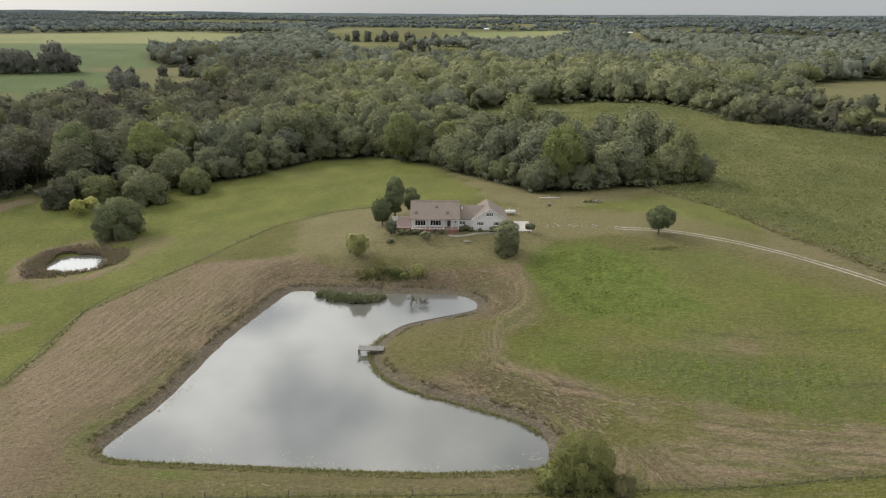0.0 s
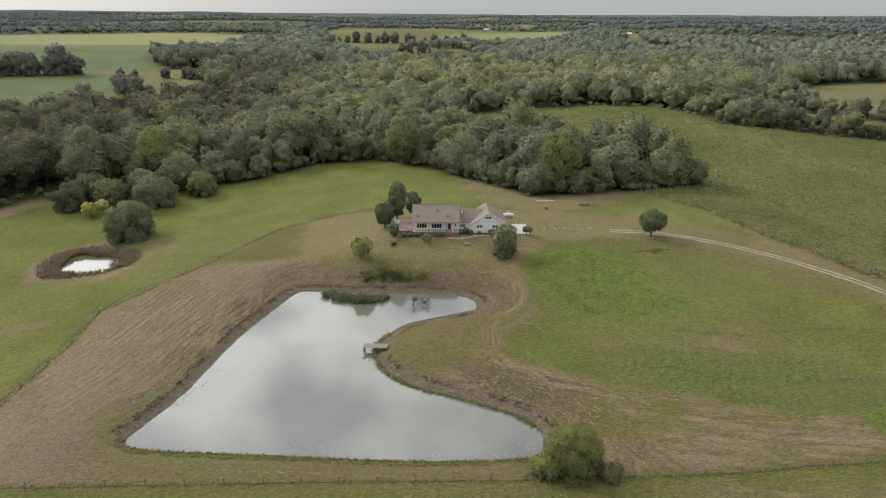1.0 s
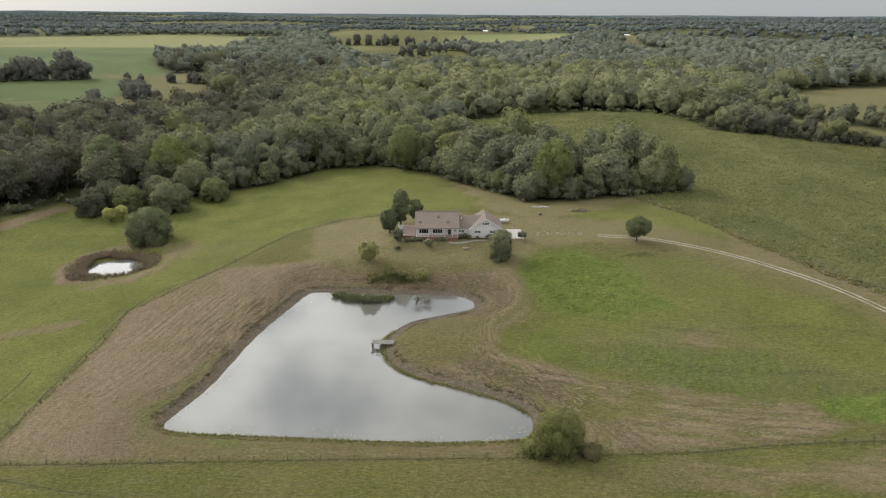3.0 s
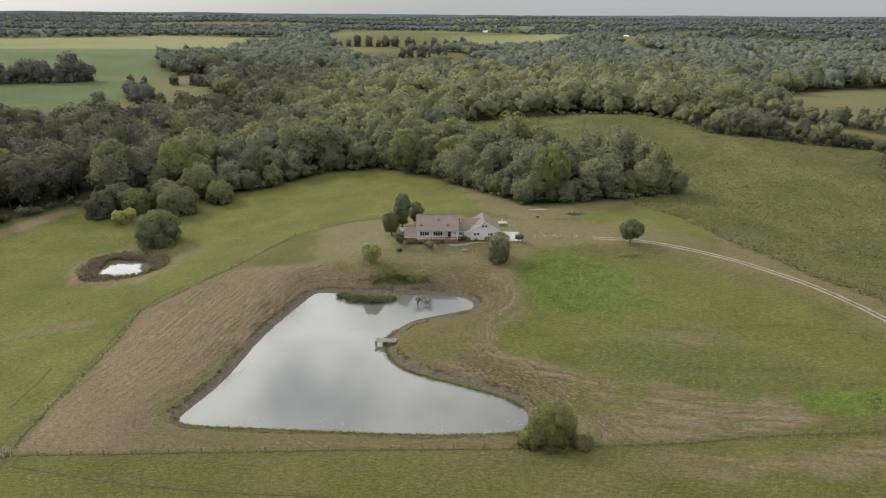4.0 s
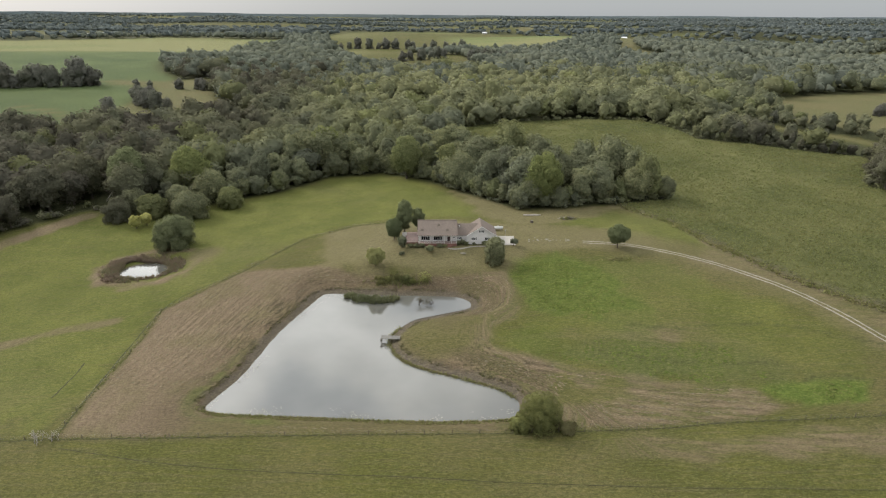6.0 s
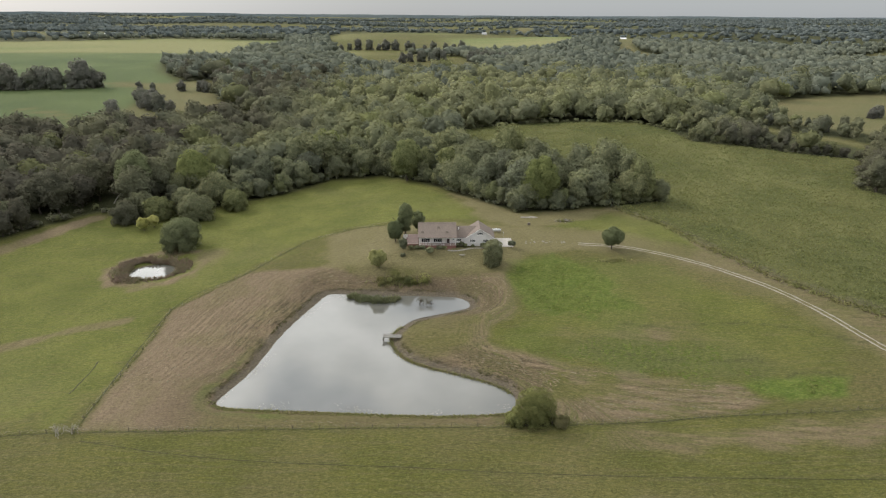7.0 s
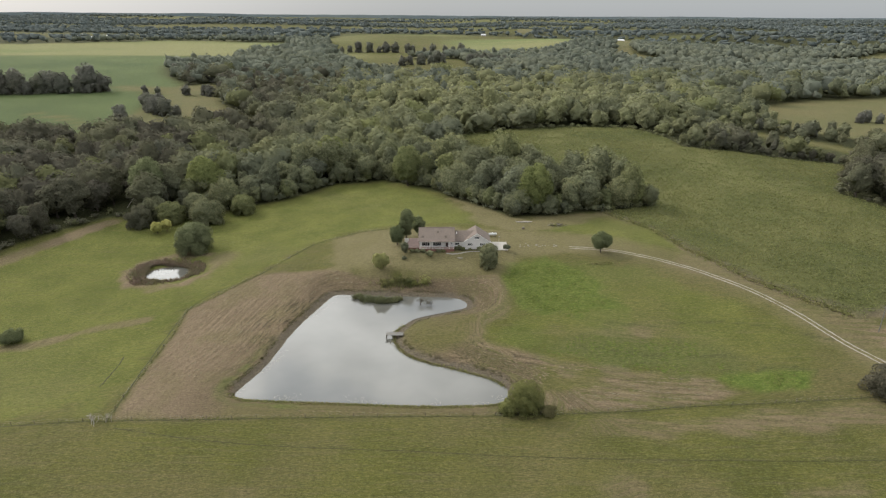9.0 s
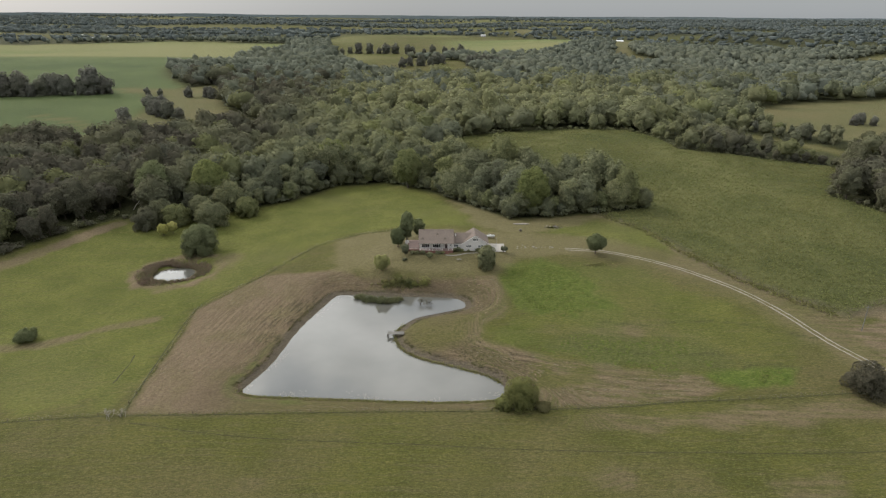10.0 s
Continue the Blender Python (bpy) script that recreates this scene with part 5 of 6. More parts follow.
def windrows():
    """Ragged ridges of cut hay that lie along the mower's rounds, as one mesh."""
    rng = np.random.RandomState(71)
    p = spread_in(MOWN, 60000, 70, 1.0)
    x, y = p[:, 0], p[:, 1]
    across = lambda a, b: swathe(a, b, signed(a, b, SHORE))
    w = across(x, y)
    rows = np.cos(2 * math.pi * w / 2.1 + 3.0 * wavy(x, y, 25))
    ok = (signed(x, y, SHORE) > 4.5) & (rows > 0.35) & (rng.uniform(0, 1, len(x)) < 0.2 + 0.8 * wavy(x, y, 12)) & (signed(x, y, POINT) > 1) & (signed(x, y, WEEDY_HAY) > -1.5) & ((y > 84) | (x > -35))
    x, y, w = x[ok], y[ok], w[ok]
    gx, gy = across(x + 0.3, y) - w, across(x, y + 0.3) - w
    turn = np.arctan2(gy, gx) + math.pi / 2 + rng.normal(scale=0.3, size=len(x))
    n = len(x)
    long, wide, tall = rng.uniform(0.2, 0.9, n), rng.uniform(0.10, 0.26, n), rng.uniform(0.04, 0.13, n)
    a, b = np.stack([np.cos(turn), np.sin(turn)], 1), np.stack([-np.sin(turn), np.cos(turn)], 1)
    c = np.stack([x, y], 1)
    z = land(x, y)
    spots = [c - a * long[:, None], c + b * wide[:, None], c + a * long[:, None], c - b * wide[:, None], c - a * (long * 0.45)[:, None], c + a * (long * 0.4)[:, None]]
    lift = [-0.05 + 0 * tall, -0.05 + 0 * tall, -0.05 + 0 * tall, -0.05 + 0 * tall, tall, tall * rng.uniform(0.5, 1.2, n)]
    v = np.stack([np.c_[q, z + h] for q, h in zip(spots, lift)], 1).reshape(-1, 3)
    k = np.arange(n)[:, None] * 6
    f = np.concatenate([k + t for t in ([0, 4, 1], [1, 4, 5], [1, 5, 2], [2, 5, 3], [3, 5, 4], [3, 4, 0])])[:, ::-1]
    me = mesh_of("hay_windrows", v, f, HAY)
    store(me, "tint", np.repeat(rng.uniform(0, 1, n), 6))
    tagged(new("hay_windrows", me), "ragged low rows of dry cut hay round the pond", "hay", kind="stuff")


def build_plants():
    p = spread_in(CROP, 75000, 1, 0.3)
    thick = np.random.RandomState(9).uniform(0, 1, len(p)) < 0.35 + wavy(p[:, 0], p[:, 1], 9)
    near = p[thick]
    tufts("row_crop", near[:, 0], near[:, 1], 0.36, 0.5, CROPLEAF, "weedy green row crop on the hillside", 2, 2, -0.05, 1.3)
    windrows()
    p = spread_in(LUSH, 2200, 3)
    p = p[signed(p[:, 0], p[:, 1], LUSH) < -7 * wavy(p[:, 0], p[:, 1], 4)]
    mounds("tall_weeds", p[:, 0], p[:, 1], 0.16, 0.55, "lush", "rank bright green weeds on the slope", 4)
    p = np.concatenate([spread_in(LUSH_NEAR, 300, 5), spread_in(WEEDY, 700, 6)])
    p = p[wavy(p[:, 0], p[:, 1], 6) > 0.3]
    mounds("low_weeds", p[:, 0], p[:, 1], 0.12, 0.4, "lush", "low green weeds on the slope", 7)
    p = np.random.RandomState(40).normal((57.8, 147.8), (1.9, 0.7), (160, 2))
    tufts("yellow_weeds", p[:, 0], p[:, 1], 0.3, 0.3, WEED, "clump of yellowing tall weeds on the slope", 41, 4)
    p = np.concatenate([beside(FENCE, 450, 8, 0.3), beside(NEAR_FENCE, 550, 9, 0.3)])
    mounds("fence_weeds", p[:, 0], p[:, 1], 0.16, 0.26, "weedy", "dry weeds along the fences", 10)
    rng = np.random.RandomState(44)
    q = np.concatenate([rng.normal((-12.5, 142.6), (2.8, 0.9), (190, 2)), rng.normal((-19, 142.4), (2.2, 0.8), (120, 2))])
    tufts("bank_weeds", q[:, 0], q[:, 1], 0.9, 0.22, WEED, "tall rank weeds on the far bank of the pond", 45, 4, lean=0.5)
    p = beside(CROP[:6], 1500, 18, 1.3)
    tufts("field_edge_weeds", p[:, 0], p[:, 1], 0.6, 0.5, WEED, "dry tall weeds along the field's edge", 19, 3)
    # the pond's margin: tall grass on the dam, brown sedge on the banks
    loop = np.concatenate([SHORE, SHORE[:1]])
    p = beside(loop, 16000, 11, 1.9)
    d = signed(p[:, 0], p[:, 1], SHORE)
    dam = p[(d > 0.3) & (d < 2.2) & (p[:, 1] < 77.5)]
    tufts("dam_grass", dam[:, 0], dam[:, 1], 0.3, 0.16, WEED, "tall green grass along the dam", 12, 4)
    bank = p[(d > 2.1) & (d < 3.3) & (p[:, 1] > 78) & (wavy(p[:, 0], p[:, 1], 5) > 0.35)]
    tufts("bank_sedge", bank[:, 0], bank[:, 1], 0.22, 0.2, SEDGE, "rough brown and green sedge on the pond's bank", 13, 3)
    lip = beside(SHORE[36:72], 900, 14, 0.35)
    d = signed(lip[:, 0], lip[:, 1], SHORE)
    lip = lip[(d > -0.8) & (d < 0.5)]
    tufts("shore_rushes", lip[:, 0], lip[:, 1], 0.45, 0.16, WEED, "sparse rushes at the water's edge", 15, 2, level=-0.05)
    rng = np.random.RandomState(21)
    q = np.concatenate([rng.normal((-24.5, 133.4), (1.7, 0.7), (230, 2)), rng.normal((-19.6, 132.4), (1.7, 0.7), (230, 2)), rng.normal((-29, 135.2), (0.9, 0.5), (70, 2)), rng.normal((-15.4, 133.6), (0.8, 0.5), (60, 2))])
    tufts("pond_reeds", q[:, 0], q[:, 1], 1.2, 0.4, REEDLEAF, "green rushes standing in the pond", 22, 4, level=-0.1, lean=0.5)
    a = rng.uniform(0, 6.283, 3600)
    r = 1.02 + np.abs(rng.normal(scale=0.36, size=3600)) + 0.22 * np.sin(a * 3 + 1)
    cx, cy, rx, ry = SMALL_POND
    x, y = cx - 1.5 + rx * r * np.cos(a), cy + 0.8 + ry * r * np.sin(a)
    ok = (r < 2.0) & (np.hypot((x - cx) / rx, (y - cy) / ry) > 1.12) & (rng.uniform(0, 1, 3600) < 0.55 + 0.45 * (np.sin(a) > -0.3))
    tufts("cattails", x[ok], y[ok], 1.0, 0.4, CATTAIL, "brown cattails ringing the small pond", 23, 3, level=SMALL_WATER, lean=0.6)


REEDLEAF = leaf_material("rushes", (0.11, 0.12, 0.065), (0.165, 0.175, 0.09), (0.25, 0.24, 0.13), 0.1)

def floating_scum():
    """Pale flecks of scum and leaves that lie on the water near the banks."""
    rng = np.random.RandomState(31)
    loop = np.concatenate([SHORE, SHORE[:1]])
    p = beside(loop, 9000, 32, 1.5)
    d = signed(p[:, 0], p[:, 1], SHORE)
    clump = wavy(p[:, 0], p[:, 1], 4)
    p = p[(d < -0.25) & (d > -3.5) & (clump > 0.56) & ((p[:, 1] < 84) | (p[:, 0] < -20) | (p[:, 0] > 10))][:450]
    n = len(p)
    a = rng.uniform(0, 6.283, (n, 1)) + np.arange(5) * 1.257
    r = rng.uniform(0.04, 0.16, (n, 1)) * rng.uniform(0.5, 1.2, (n, 5))
    v = np.stack([p[:, :1] + r * np.cos(a) * 1.6, p[:, 1:] + r * np.sin(a), np.full((n, 5), 0.012)], 2).reshape(-1, 3)
    k = np.arange(n)[:, None] * 5
    f = np.concatenate([k + [0, 1, 2], k + [0, 2, 3], k + [0, 3, 4]])
    tagged(new("pond_scum", mesh_of("pond_scum", v, f, SCUM)), "pale flecks of scum floating along the banks", "scum", kind="stuff")


SCUM = simple("pale_scum", (0.30, 0.285, 0.23), 0.8, 0, 0.3, 3.0)
floating_scum()
build_plants()


# ---- the house ----
def box(bm, x0, x1, y0, y1, z0, z1):
    m = pose((x0 + x1) / 2, (y0 + y1) / 2, (z0 + z1) / 2) @ Matrix.Diagonal((abs(x1 - x0), abs(y1 - y0), abs(z1 - z0), 1))
    return bmesh.ops.create_cube(bm, size=1, matrix=m)["verts"]


def boxes(*rows):
    bm = bmesh.new()
    for r in rows:
        box(bm, *r)
    return bm


def prism(bm, outline, lo, hi, axis):
    """An outline of (a, z), drawn out along x or y."""
    def at(a, z, t):
        return (t, a, z) if axis == "x" else (a, t, z)

    one = [bm.verts.new(at(a, z, lo)) for a, z in outline]
    two = [bm.verts.new(at(a, z, hi)) for a, z in outline]
    bm.faces.new(one)
    bm.faces.new(two[::-1])
    for k in range(len(outline)):
        j = (k + 1) % len(outline)
        bm.faces.new((one[j], one[k], two[k], two[j]))
    bmesh.ops.recalc_face_normals(bm, faces=bm.faces[:])


def pierced(bm, x0, x1, z0, z1, y0, y1, holes):
    """A wall along x with oblong holes right through it."""
    xs = sorted({x0, x1, *(h[0] for h in holes), *(h[1] for h in holes)})
    for a, b in zip(xs[:-1], xs[1:]):
        cuts = sorted((h[2], h[3]) for h in holes if h[0] < (a + b) / 2 < h[1])
        low = z0
        for c, d in cuts:
            box(bm, a, b, y0, y1, low, c)
            low = d
        box(bm, a, b, y0, y1, low, z1)


def window(house, x0, x1, z0, z1, y, panes, shutters=False):
    """A window set in its hole: frame, sill, mullions and panes."""
    rows = [(x0, x1, y - 0.05, y + 0.12, z1 - 0.07, z1), (x0, x1, y - 0.05, y + 0.12, z0, z0 + 0.07)]
    w = (x1 - x0) / panes
    for k in range(panes + 1):
        xc = x0 + k * w
        rows.append((max(x0, xc - 0.05), min(x1, xc + 0.05), y - 0.05, y + 0.12, z0 + 0.07, z1 - 0.07))
    win = part("window", boxes(*rows), TRIM, house, "white framed window with dark panes")
    part("window_sill", boxes((x0 - 0.08, x1 + 0.08, y - 0.14, y - 0.052, z0 - 0.08, z0 - 0.004)), TRIM, win)
    for k in range(panes):
        part("pane", boxes((x0 + k * w + 0.05, x0 + (k + 1) * w - 0.05, y + 0.02, y + 0.04, z0 + 0.07, z1 - 0.07)), GLASS, win)
    return win


def slope(bm, eave, ridge, lo, hi, axis, thick=0.16):
    """A roof slope from (a, z) at the eave to (a, z) at the ridge, drawn out along the ridge."""
    (a, z), (b, w) = eave, ridge
    prism(bm, [(a, z), (b, w), (b, w + thick), (a, z + thick)], lo, hi, axis)


def build_house():
    h = empty("house", pose(-8.4, 159.7, 7.8, 0, 0, 1.5), "long white single-storey farmhouse with brown shingle roofs", "house")
    # main block behind a roofed porch
    bm = bmesh.new()
    front = [(0.9, 3.85, 1.6, 3.7), (5.2, 8.2, 1.6, 3.7), (10.0, 10.95, 1.3, 3.4), (12.05, 12.55, 2.2, 3.0)]
    pierced(bm, 0, 13.1, 0, 5.1, 2.2, 2.4, front)
    part("wall", bm, SIDING, h, "white clapboard front wall")
    bm = bmesh.new()
    prism(bm, [(2.4, 0), (11.8, 0), (11.8, 4.6), (6.3, 7.38), (2.4, 5.42)], 0, 0.2, "x")
    part("wall", bm, SIDING, h)
    bm = bmesh.new()
    prism(bm, [(2.4, 0), (11.8, 0), (11.8, 4.6), (6.3, 7.38), (2.4, 5.42)], 12.9, 13.1, "x")
    part("wall", bm, SIDING, h)
    part("wall", boxes((0.2, 12.9, 11.6, 11.8, 0, 4.6)), SIDING, h)
    bm = bmesh.new()
    slope(bm, (-0.45, 4.15), (6.3, 7.55), -0.4, 13.5, "x")
    part("roof", bm, SHINGLE, h, "brown shingle roof slope")
    bm = bmesh.new()
    slope(bm, (13.0, 4.15), (6.3, 7.55), -0.4, 13.5, "x")
    part("roof", bm, SHINGLE, h)
    part("ridge_cap", boxes((-0.4, 13.5, 6.1, 6.5, 7.66, 7.76)), SHINGLE, h)
    part("gutter", boxes((-0.42, 13.52, -0.58, -0.455, 4.16, 4.28)), SHINGLE, h)
    part("porch_deck", boxes((-0.1, 13.2, -0.05, 2.19, 1.1, 1.25)), PAVER, h, "reddish porch floor")
    part("porch_skirt", boxes((-0.1, 9.2, 0.0, 0.2, 0, 1.09), (11.6, 13.2, 0.0, 0.2, 0, 1.09)), BRICK_RED, h, "red brick porch base")
    part("porch_steps", boxes((9.2, 11.6, -1.05, 0.2, 0, 0.36), (9.2, 11.6, -0.7, 0.2, 0.36, 0.72), (9.2, 11.6, -0.35, 0.2, 0.72, 1.09)), BRICK_RED, h, "red brick steps")
    part("porch_beam", boxes((0.0, 13.1, 0.05, 0.25, 3.8, 4.12)), TRIM, h)
    for x in (0.08, 3.95, 5.0, 8.9, 11.3, 13.0):
        part("porch_post", boxes((x - 0.07, x + 0.07, 0.08, 0.22, 1.25, 3.8), (x - 0.11, x + 0.11, 0.04, 0.26, 1.25, 1.42), (x - 0.11, x + 0.11, 0.04, 0.26, 3.66, 3.8)), TRIM, h)
    for a, b in ((0.15, 3.88), (5.07, 8.83)):
        rail = part("porch_rail", boxes((a, b, 0.12, 0.18, 2.02, 2.08), (a, b, 0.12, 0.18, 1.36, 1.41)), TRIM, h)
        n = int((b - a) / 0.3)
        for k in range(1, n):
            x = a + (b - a) * k / n
            part("baluster", boxes((x - 0.02, x + 0.02, 0.13, 0.17, 1.41, 2.02)), TRIM, rail)
    window(h, *front[0], 2.22, 4)
    window(h, *front[1], 2.22, 4)
    window(h, *front[3], 2.22, 1)
    door = part("door", boxes((10.02, 10.93, 2.25, 2.31, 1.3, 3.38)), DARKDOOR, h, "dark front door")
    part("door_handle", boxes((10.82, 10.87, 2.19, 2.25, 2.25, 2.4)), STEEL, door)
    for x, y in ((1.25, 1.9), (7.0, 4.0), (10.0, 1.9)):
        z = 4.15 + (y + 0.45) * 3.4 / 6.75 + 0.2
        bm = boxes((x - 0.45, x + 0.45, y - 0.4, y + 0.4, -0.09, 0.09))
        bmesh.ops.transform(bm, matrix=pose(0, y, z, 26.7) @ pose(0, -y, 0), verts=bm.verts[:])
        part("skylight", bm, POSTWOOD, h, "small dark roof light")
    # link between house and wing
    bm = bmesh.new()
    link_holes = [(13.5, 15.2, 1.75, 2.85)]
    pierced(bm, 13.1, 16.8, 0, 3.4, 2.5, 2.7, link_holes)
    part("wall", bm, SIDING, h)
    part("wall", boxes((13.1, 16.8, 10.9, 11.1, 0, 3.4)), SIDING, h)
    bm = bmesh.new()
    slope(bm, (2.1, 3.32), (6.8, 6.1), 13.52, 20.9, "x")
    part("roof", bm, SHINGLE, h)
    bm = bmesh.new()
    slope(bm, (11.5, 3.32), (6.8, 6.1), 13.52, 20.9, "x")
    part("roof", bm, SHINGLE, h)
    part("roof_vent", boxes((14.1, 14.45, 5.3, 5.65, 5.2, 6.1)), TRIM, h, "white roof vent")
    window(h, *link_holes[0], 2.52, 4)
    # gabled wing, its gable to the pond
    bm = bmesh.new()
    wing_holes = [(18.4, 20.3, 1.7, 2.75), (23.1, 25.0, 1.7, 2.75)]
    pierced(bm, 16.8, 27.0, 0, 3.4, 2.0, 2.2, wing_holes)
    part("wall", bm, SIDING, h, "white clapboard gable wall")
    bm = bmesh.new()
    pierced(bm, 20.6, 23.2, 3.4, 5.82, 2.0, 2.2, [(20.95, 22.85, 4.45, 5.4)])
    prism(bm, [(16.8, 3.4), (20.6, 3.4), (20.6, 5.82)], 2.0, 2.2, "y")
    prism(bm, [(23.2, 3.4), (27.0, 3.4), (23.2, 5.82)], 2.0, 2.2, "y")
    prism(bm, [(20.6, 5.82), (23.2, 5.82), (21.9, 6.65)], 2.0, 2.2, "y")
    part("gable", bm, SIDING, h)
    bm = bmesh.new()
    prism(bm, [(16.8, 0), (27.0, 0), (27.0, 3.4), (21.9, 6.65), (16.8, 3.4)], 11.0, 11.2, "y")
    part("wall", bm, SIDING, h)
    part("wall", boxes((16.8, 17.0, 2.2, 11.0, 0, 3.4)), SIDING, h)
    part("wall", boxes((26.8, 27.0, 2.2, 11.0, 0, 3.4)), SIDING, h)
    bm = bmesh.new()
    slope(bm, (16.4, 3.15), (21.9, 6.65), 1.6, 11.6, "y")
    part("roof", bm, SHINGLE, h)
    bm = bmesh.new()
    slope(bm, (27.4, 3.15), (21.9, 6.65), 1.6, 11.6, "y")
    part("roof", bm, SHINGLE, h)
    bm = bmesh.new()
    slope(bm, (16.38, 3.08), (21.9, 6.58), 1.5, 1.595, "y", 0.2)
    slope(bm, (27.42, 3.08), (21.9, 6.58), 1.5, 1.595, "y", 0.2)
    part("bargeboard", bm, TRIM, h, "white bargeboards")
    window(h, *wing_holes[0], 2.02, 4)
    window(h, *wing_holes[1], 2.02, 4)
    window(h, 20.95, 22.85, 4.45, 5.4, 2.02, 4)
    part("foundation", boxes((-0.02, 13.12, 2.18, 11.82, -0.6, 0.25), (13.12, 16.8, 2.48, 11.12, -0.6, 0.25), (16.78, 27.02, 1.98, 11.22, -0.6, 0.25)), CONCRETE, h)


build_house()


def build_yard():
    z = 8.0
    pat = empty("patio", pose(-13.0, 161.5, z, 0, 0, 1.5), "raised pink paved patio beside the house", "patio")
    part("paving", boxes((0, 4.3, 0.2, 11.0, 0.5, 0.62)), PAVER, pat)
    part("retaining_wall", boxes((0, 4.3, 0, 0.198, -0.4, 0.7), (-0.2, -0.002, 0, 11.0, -0.4, 0.7)), BRICK_RED, pat)
    part("fill", boxes((0.002, 4.298, 0.2, 11.0, -0.4, 0.498)), CONCRETE, pat)
    rail = part("rail", boxes((0, 4.3, 0.05, 0.1, 1.5, 1.56)), GREYWOOD, pat)
    for k in range(9):
        x = 0.06 + k * 0.52
        part("rail_post", boxes((x - 0.03, x + 0.03, 0.04, 0.11, 0.7, 1.5)), GREYWOOD, rail)
    scr = empty("privacy_screen", pose(-14.6, 168.6, z, 0, 0, 12), "white panelled garden screen beside the patio", "screen")
    for k in range(6):
        part("board", boxes((k * 0.27, k * 0.27 + 0.26, 0, 0.04, 0.1, 1.95)), TRIM, scr)
    for x in (0.0, 1.55):
        part("screen_post", boxes((x, x + 0.1, 0.042, 0.14, -0.2, 2.05)), TRIM, scr)
    slab = boxes((18.9, 25.6, 161.6, 170.5, z - 0.3, z + 0.16))
    bmesh.ops.bevel(slab, geom=slab.edges[:], offset=0.03, segments=1, affect="EDGES")
    me = bpy.data.meshes.new("parking_pad")
    slab.to_mesh(me)
    slab.free()
    me.materials.append(PALE_CONCRETE)
    tagged(new("parking_pad", me), "pale concrete pad at the end of the house", "pavement", kind="structure")
    # walk of pale concrete from the porch steps to the pad
    ribbon("garden_walk", [(1.8, 158.2), (4.0, 157.8), (7.0, 158.4), (10.5, 159.9), (15.0, 160.4), (19.0, 161.2)], 0.8, CONCRETE, "curved pale concrete garden walk", 0.07)
    # fuel tank
    tank = empty("propane_tank", pose(20.6, 177.2, height(20.6, 177.2), 0, 0, 4), "white horizontal propane tank on short legs", "tank")
    bm = bmesh.new()
    bmesh.ops.create_uvsphere(bm, u_segments=20, v_segments=12, radius=0.55)
    bmesh.ops.rotate(bm, cent=(0, 0, 0), matrix=Matrix.Rotation(radians(90), 3, "Y"), verts=bm.verts[:])
    for v in bm.verts:
        v.co.x += math.copysign(1.35, v.co.x) if abs(v.co.x) > 1e-4 else 0
        v.co.z += 0.95
    for f in bm.faces:
        f.smooth = True
    part("shell", bm, TANKWHITE, tank)
    bm = bmesh.new()
    bmesh.ops.create_cone(bm, cap_ends=True, segments=14, radius1=0.28, radius2=0.22, depth=0.3, matrix=pose(0, 0, 1.6))
    part("valve_dome", bm, TANKWHITE, tank)
    for x in (-1.0, 1.0):
        part("leg", boxes((x - 0.08, x + 0.08, -0.35, 0.35, -0.1, 0.5)), CONCRETE, tank)
    pole = empty("yard_lamp", pose(22.6, 169.9, z + 0.1), "slim metal lamp post beside the concrete pad", "lamp post")
    v, f = tube([(0, 0, 0), (0, 0, 1.2), (0, 0, 2.5)], [0.06, 0.05, 0.045], 8)
    part("pole", mesh_of("pole", v, f, STEEL, True), None, pole)
    bm = bmesh.new()
    bmesh.ops.create_cone(bm, cap_ends=True, segments=12, radius1=0.22, radius2=0.08, depth=0.25, matrix=pose(0, 0, 2.6))
    part("shade", bm, STEEL, pole)


def ribbon(name, line, wide, mat, label, lift=0.03, seed=1, ragged=0.0, category="path", thick=0.0):
    """A strip laid on the ground along a rounded line."""
    p = np.array(line, float)
    ends = np.concatenate([[2 * p[0] - p[1]], p, [2 * p[-1] - p[-2]]])
    pts = []
    for a, b, c, d in zip(ends[:-3], ends[1:-2], ends[2:-1], ends[3:]):
        n = max(2, int(np.hypot(*(c - b)) / 0.8))
        for s in np.arange(n) / n:
            pts.append(0.5 * (2 * b + (c - a) * s + (2 * a - 5 * b + 4 * c - d) * s**2 + (3 * b - a - 3 * c + d) * s**3))
    pts = np.array(pts + [p[-1]])
    way = np.gradient(pts, axis=0)
    way /= np.linalg.norm(way, axis=1)[:, None]
    side = np.stack([-way[:, 1], way[:, 0]], 1)
    rows = []
    for k, t in enumerate((-0.5, -0.17, 0.17, 0.5)):
        w = wide * t * (1 + ragged * (wavy(pts[:, 0] + 40 * k, pts[:, 1] + seed * 31, 1.3) - 0.5) * 2)
        q = pts + side * np.broadcast_to(w, len(pts))[:, None]
        rows.append(np.c_[q, land(q[:, 0], q[:, 1]) + lift - (0.05 if k in (0, 3) else 0)])
    v = np.stack(rows, 1).reshape(-1, 3)
    i = (np.arange(len(pts) - 1)[:, None] * 4 + np.arange(3)).ravel()
    me = mesh_of(name, v, np.stack([i, i + 1, i + 5, i + 4], 1), mat, True)
    return tagged(new(name, me), label, category, kind="structure")


build_yard()


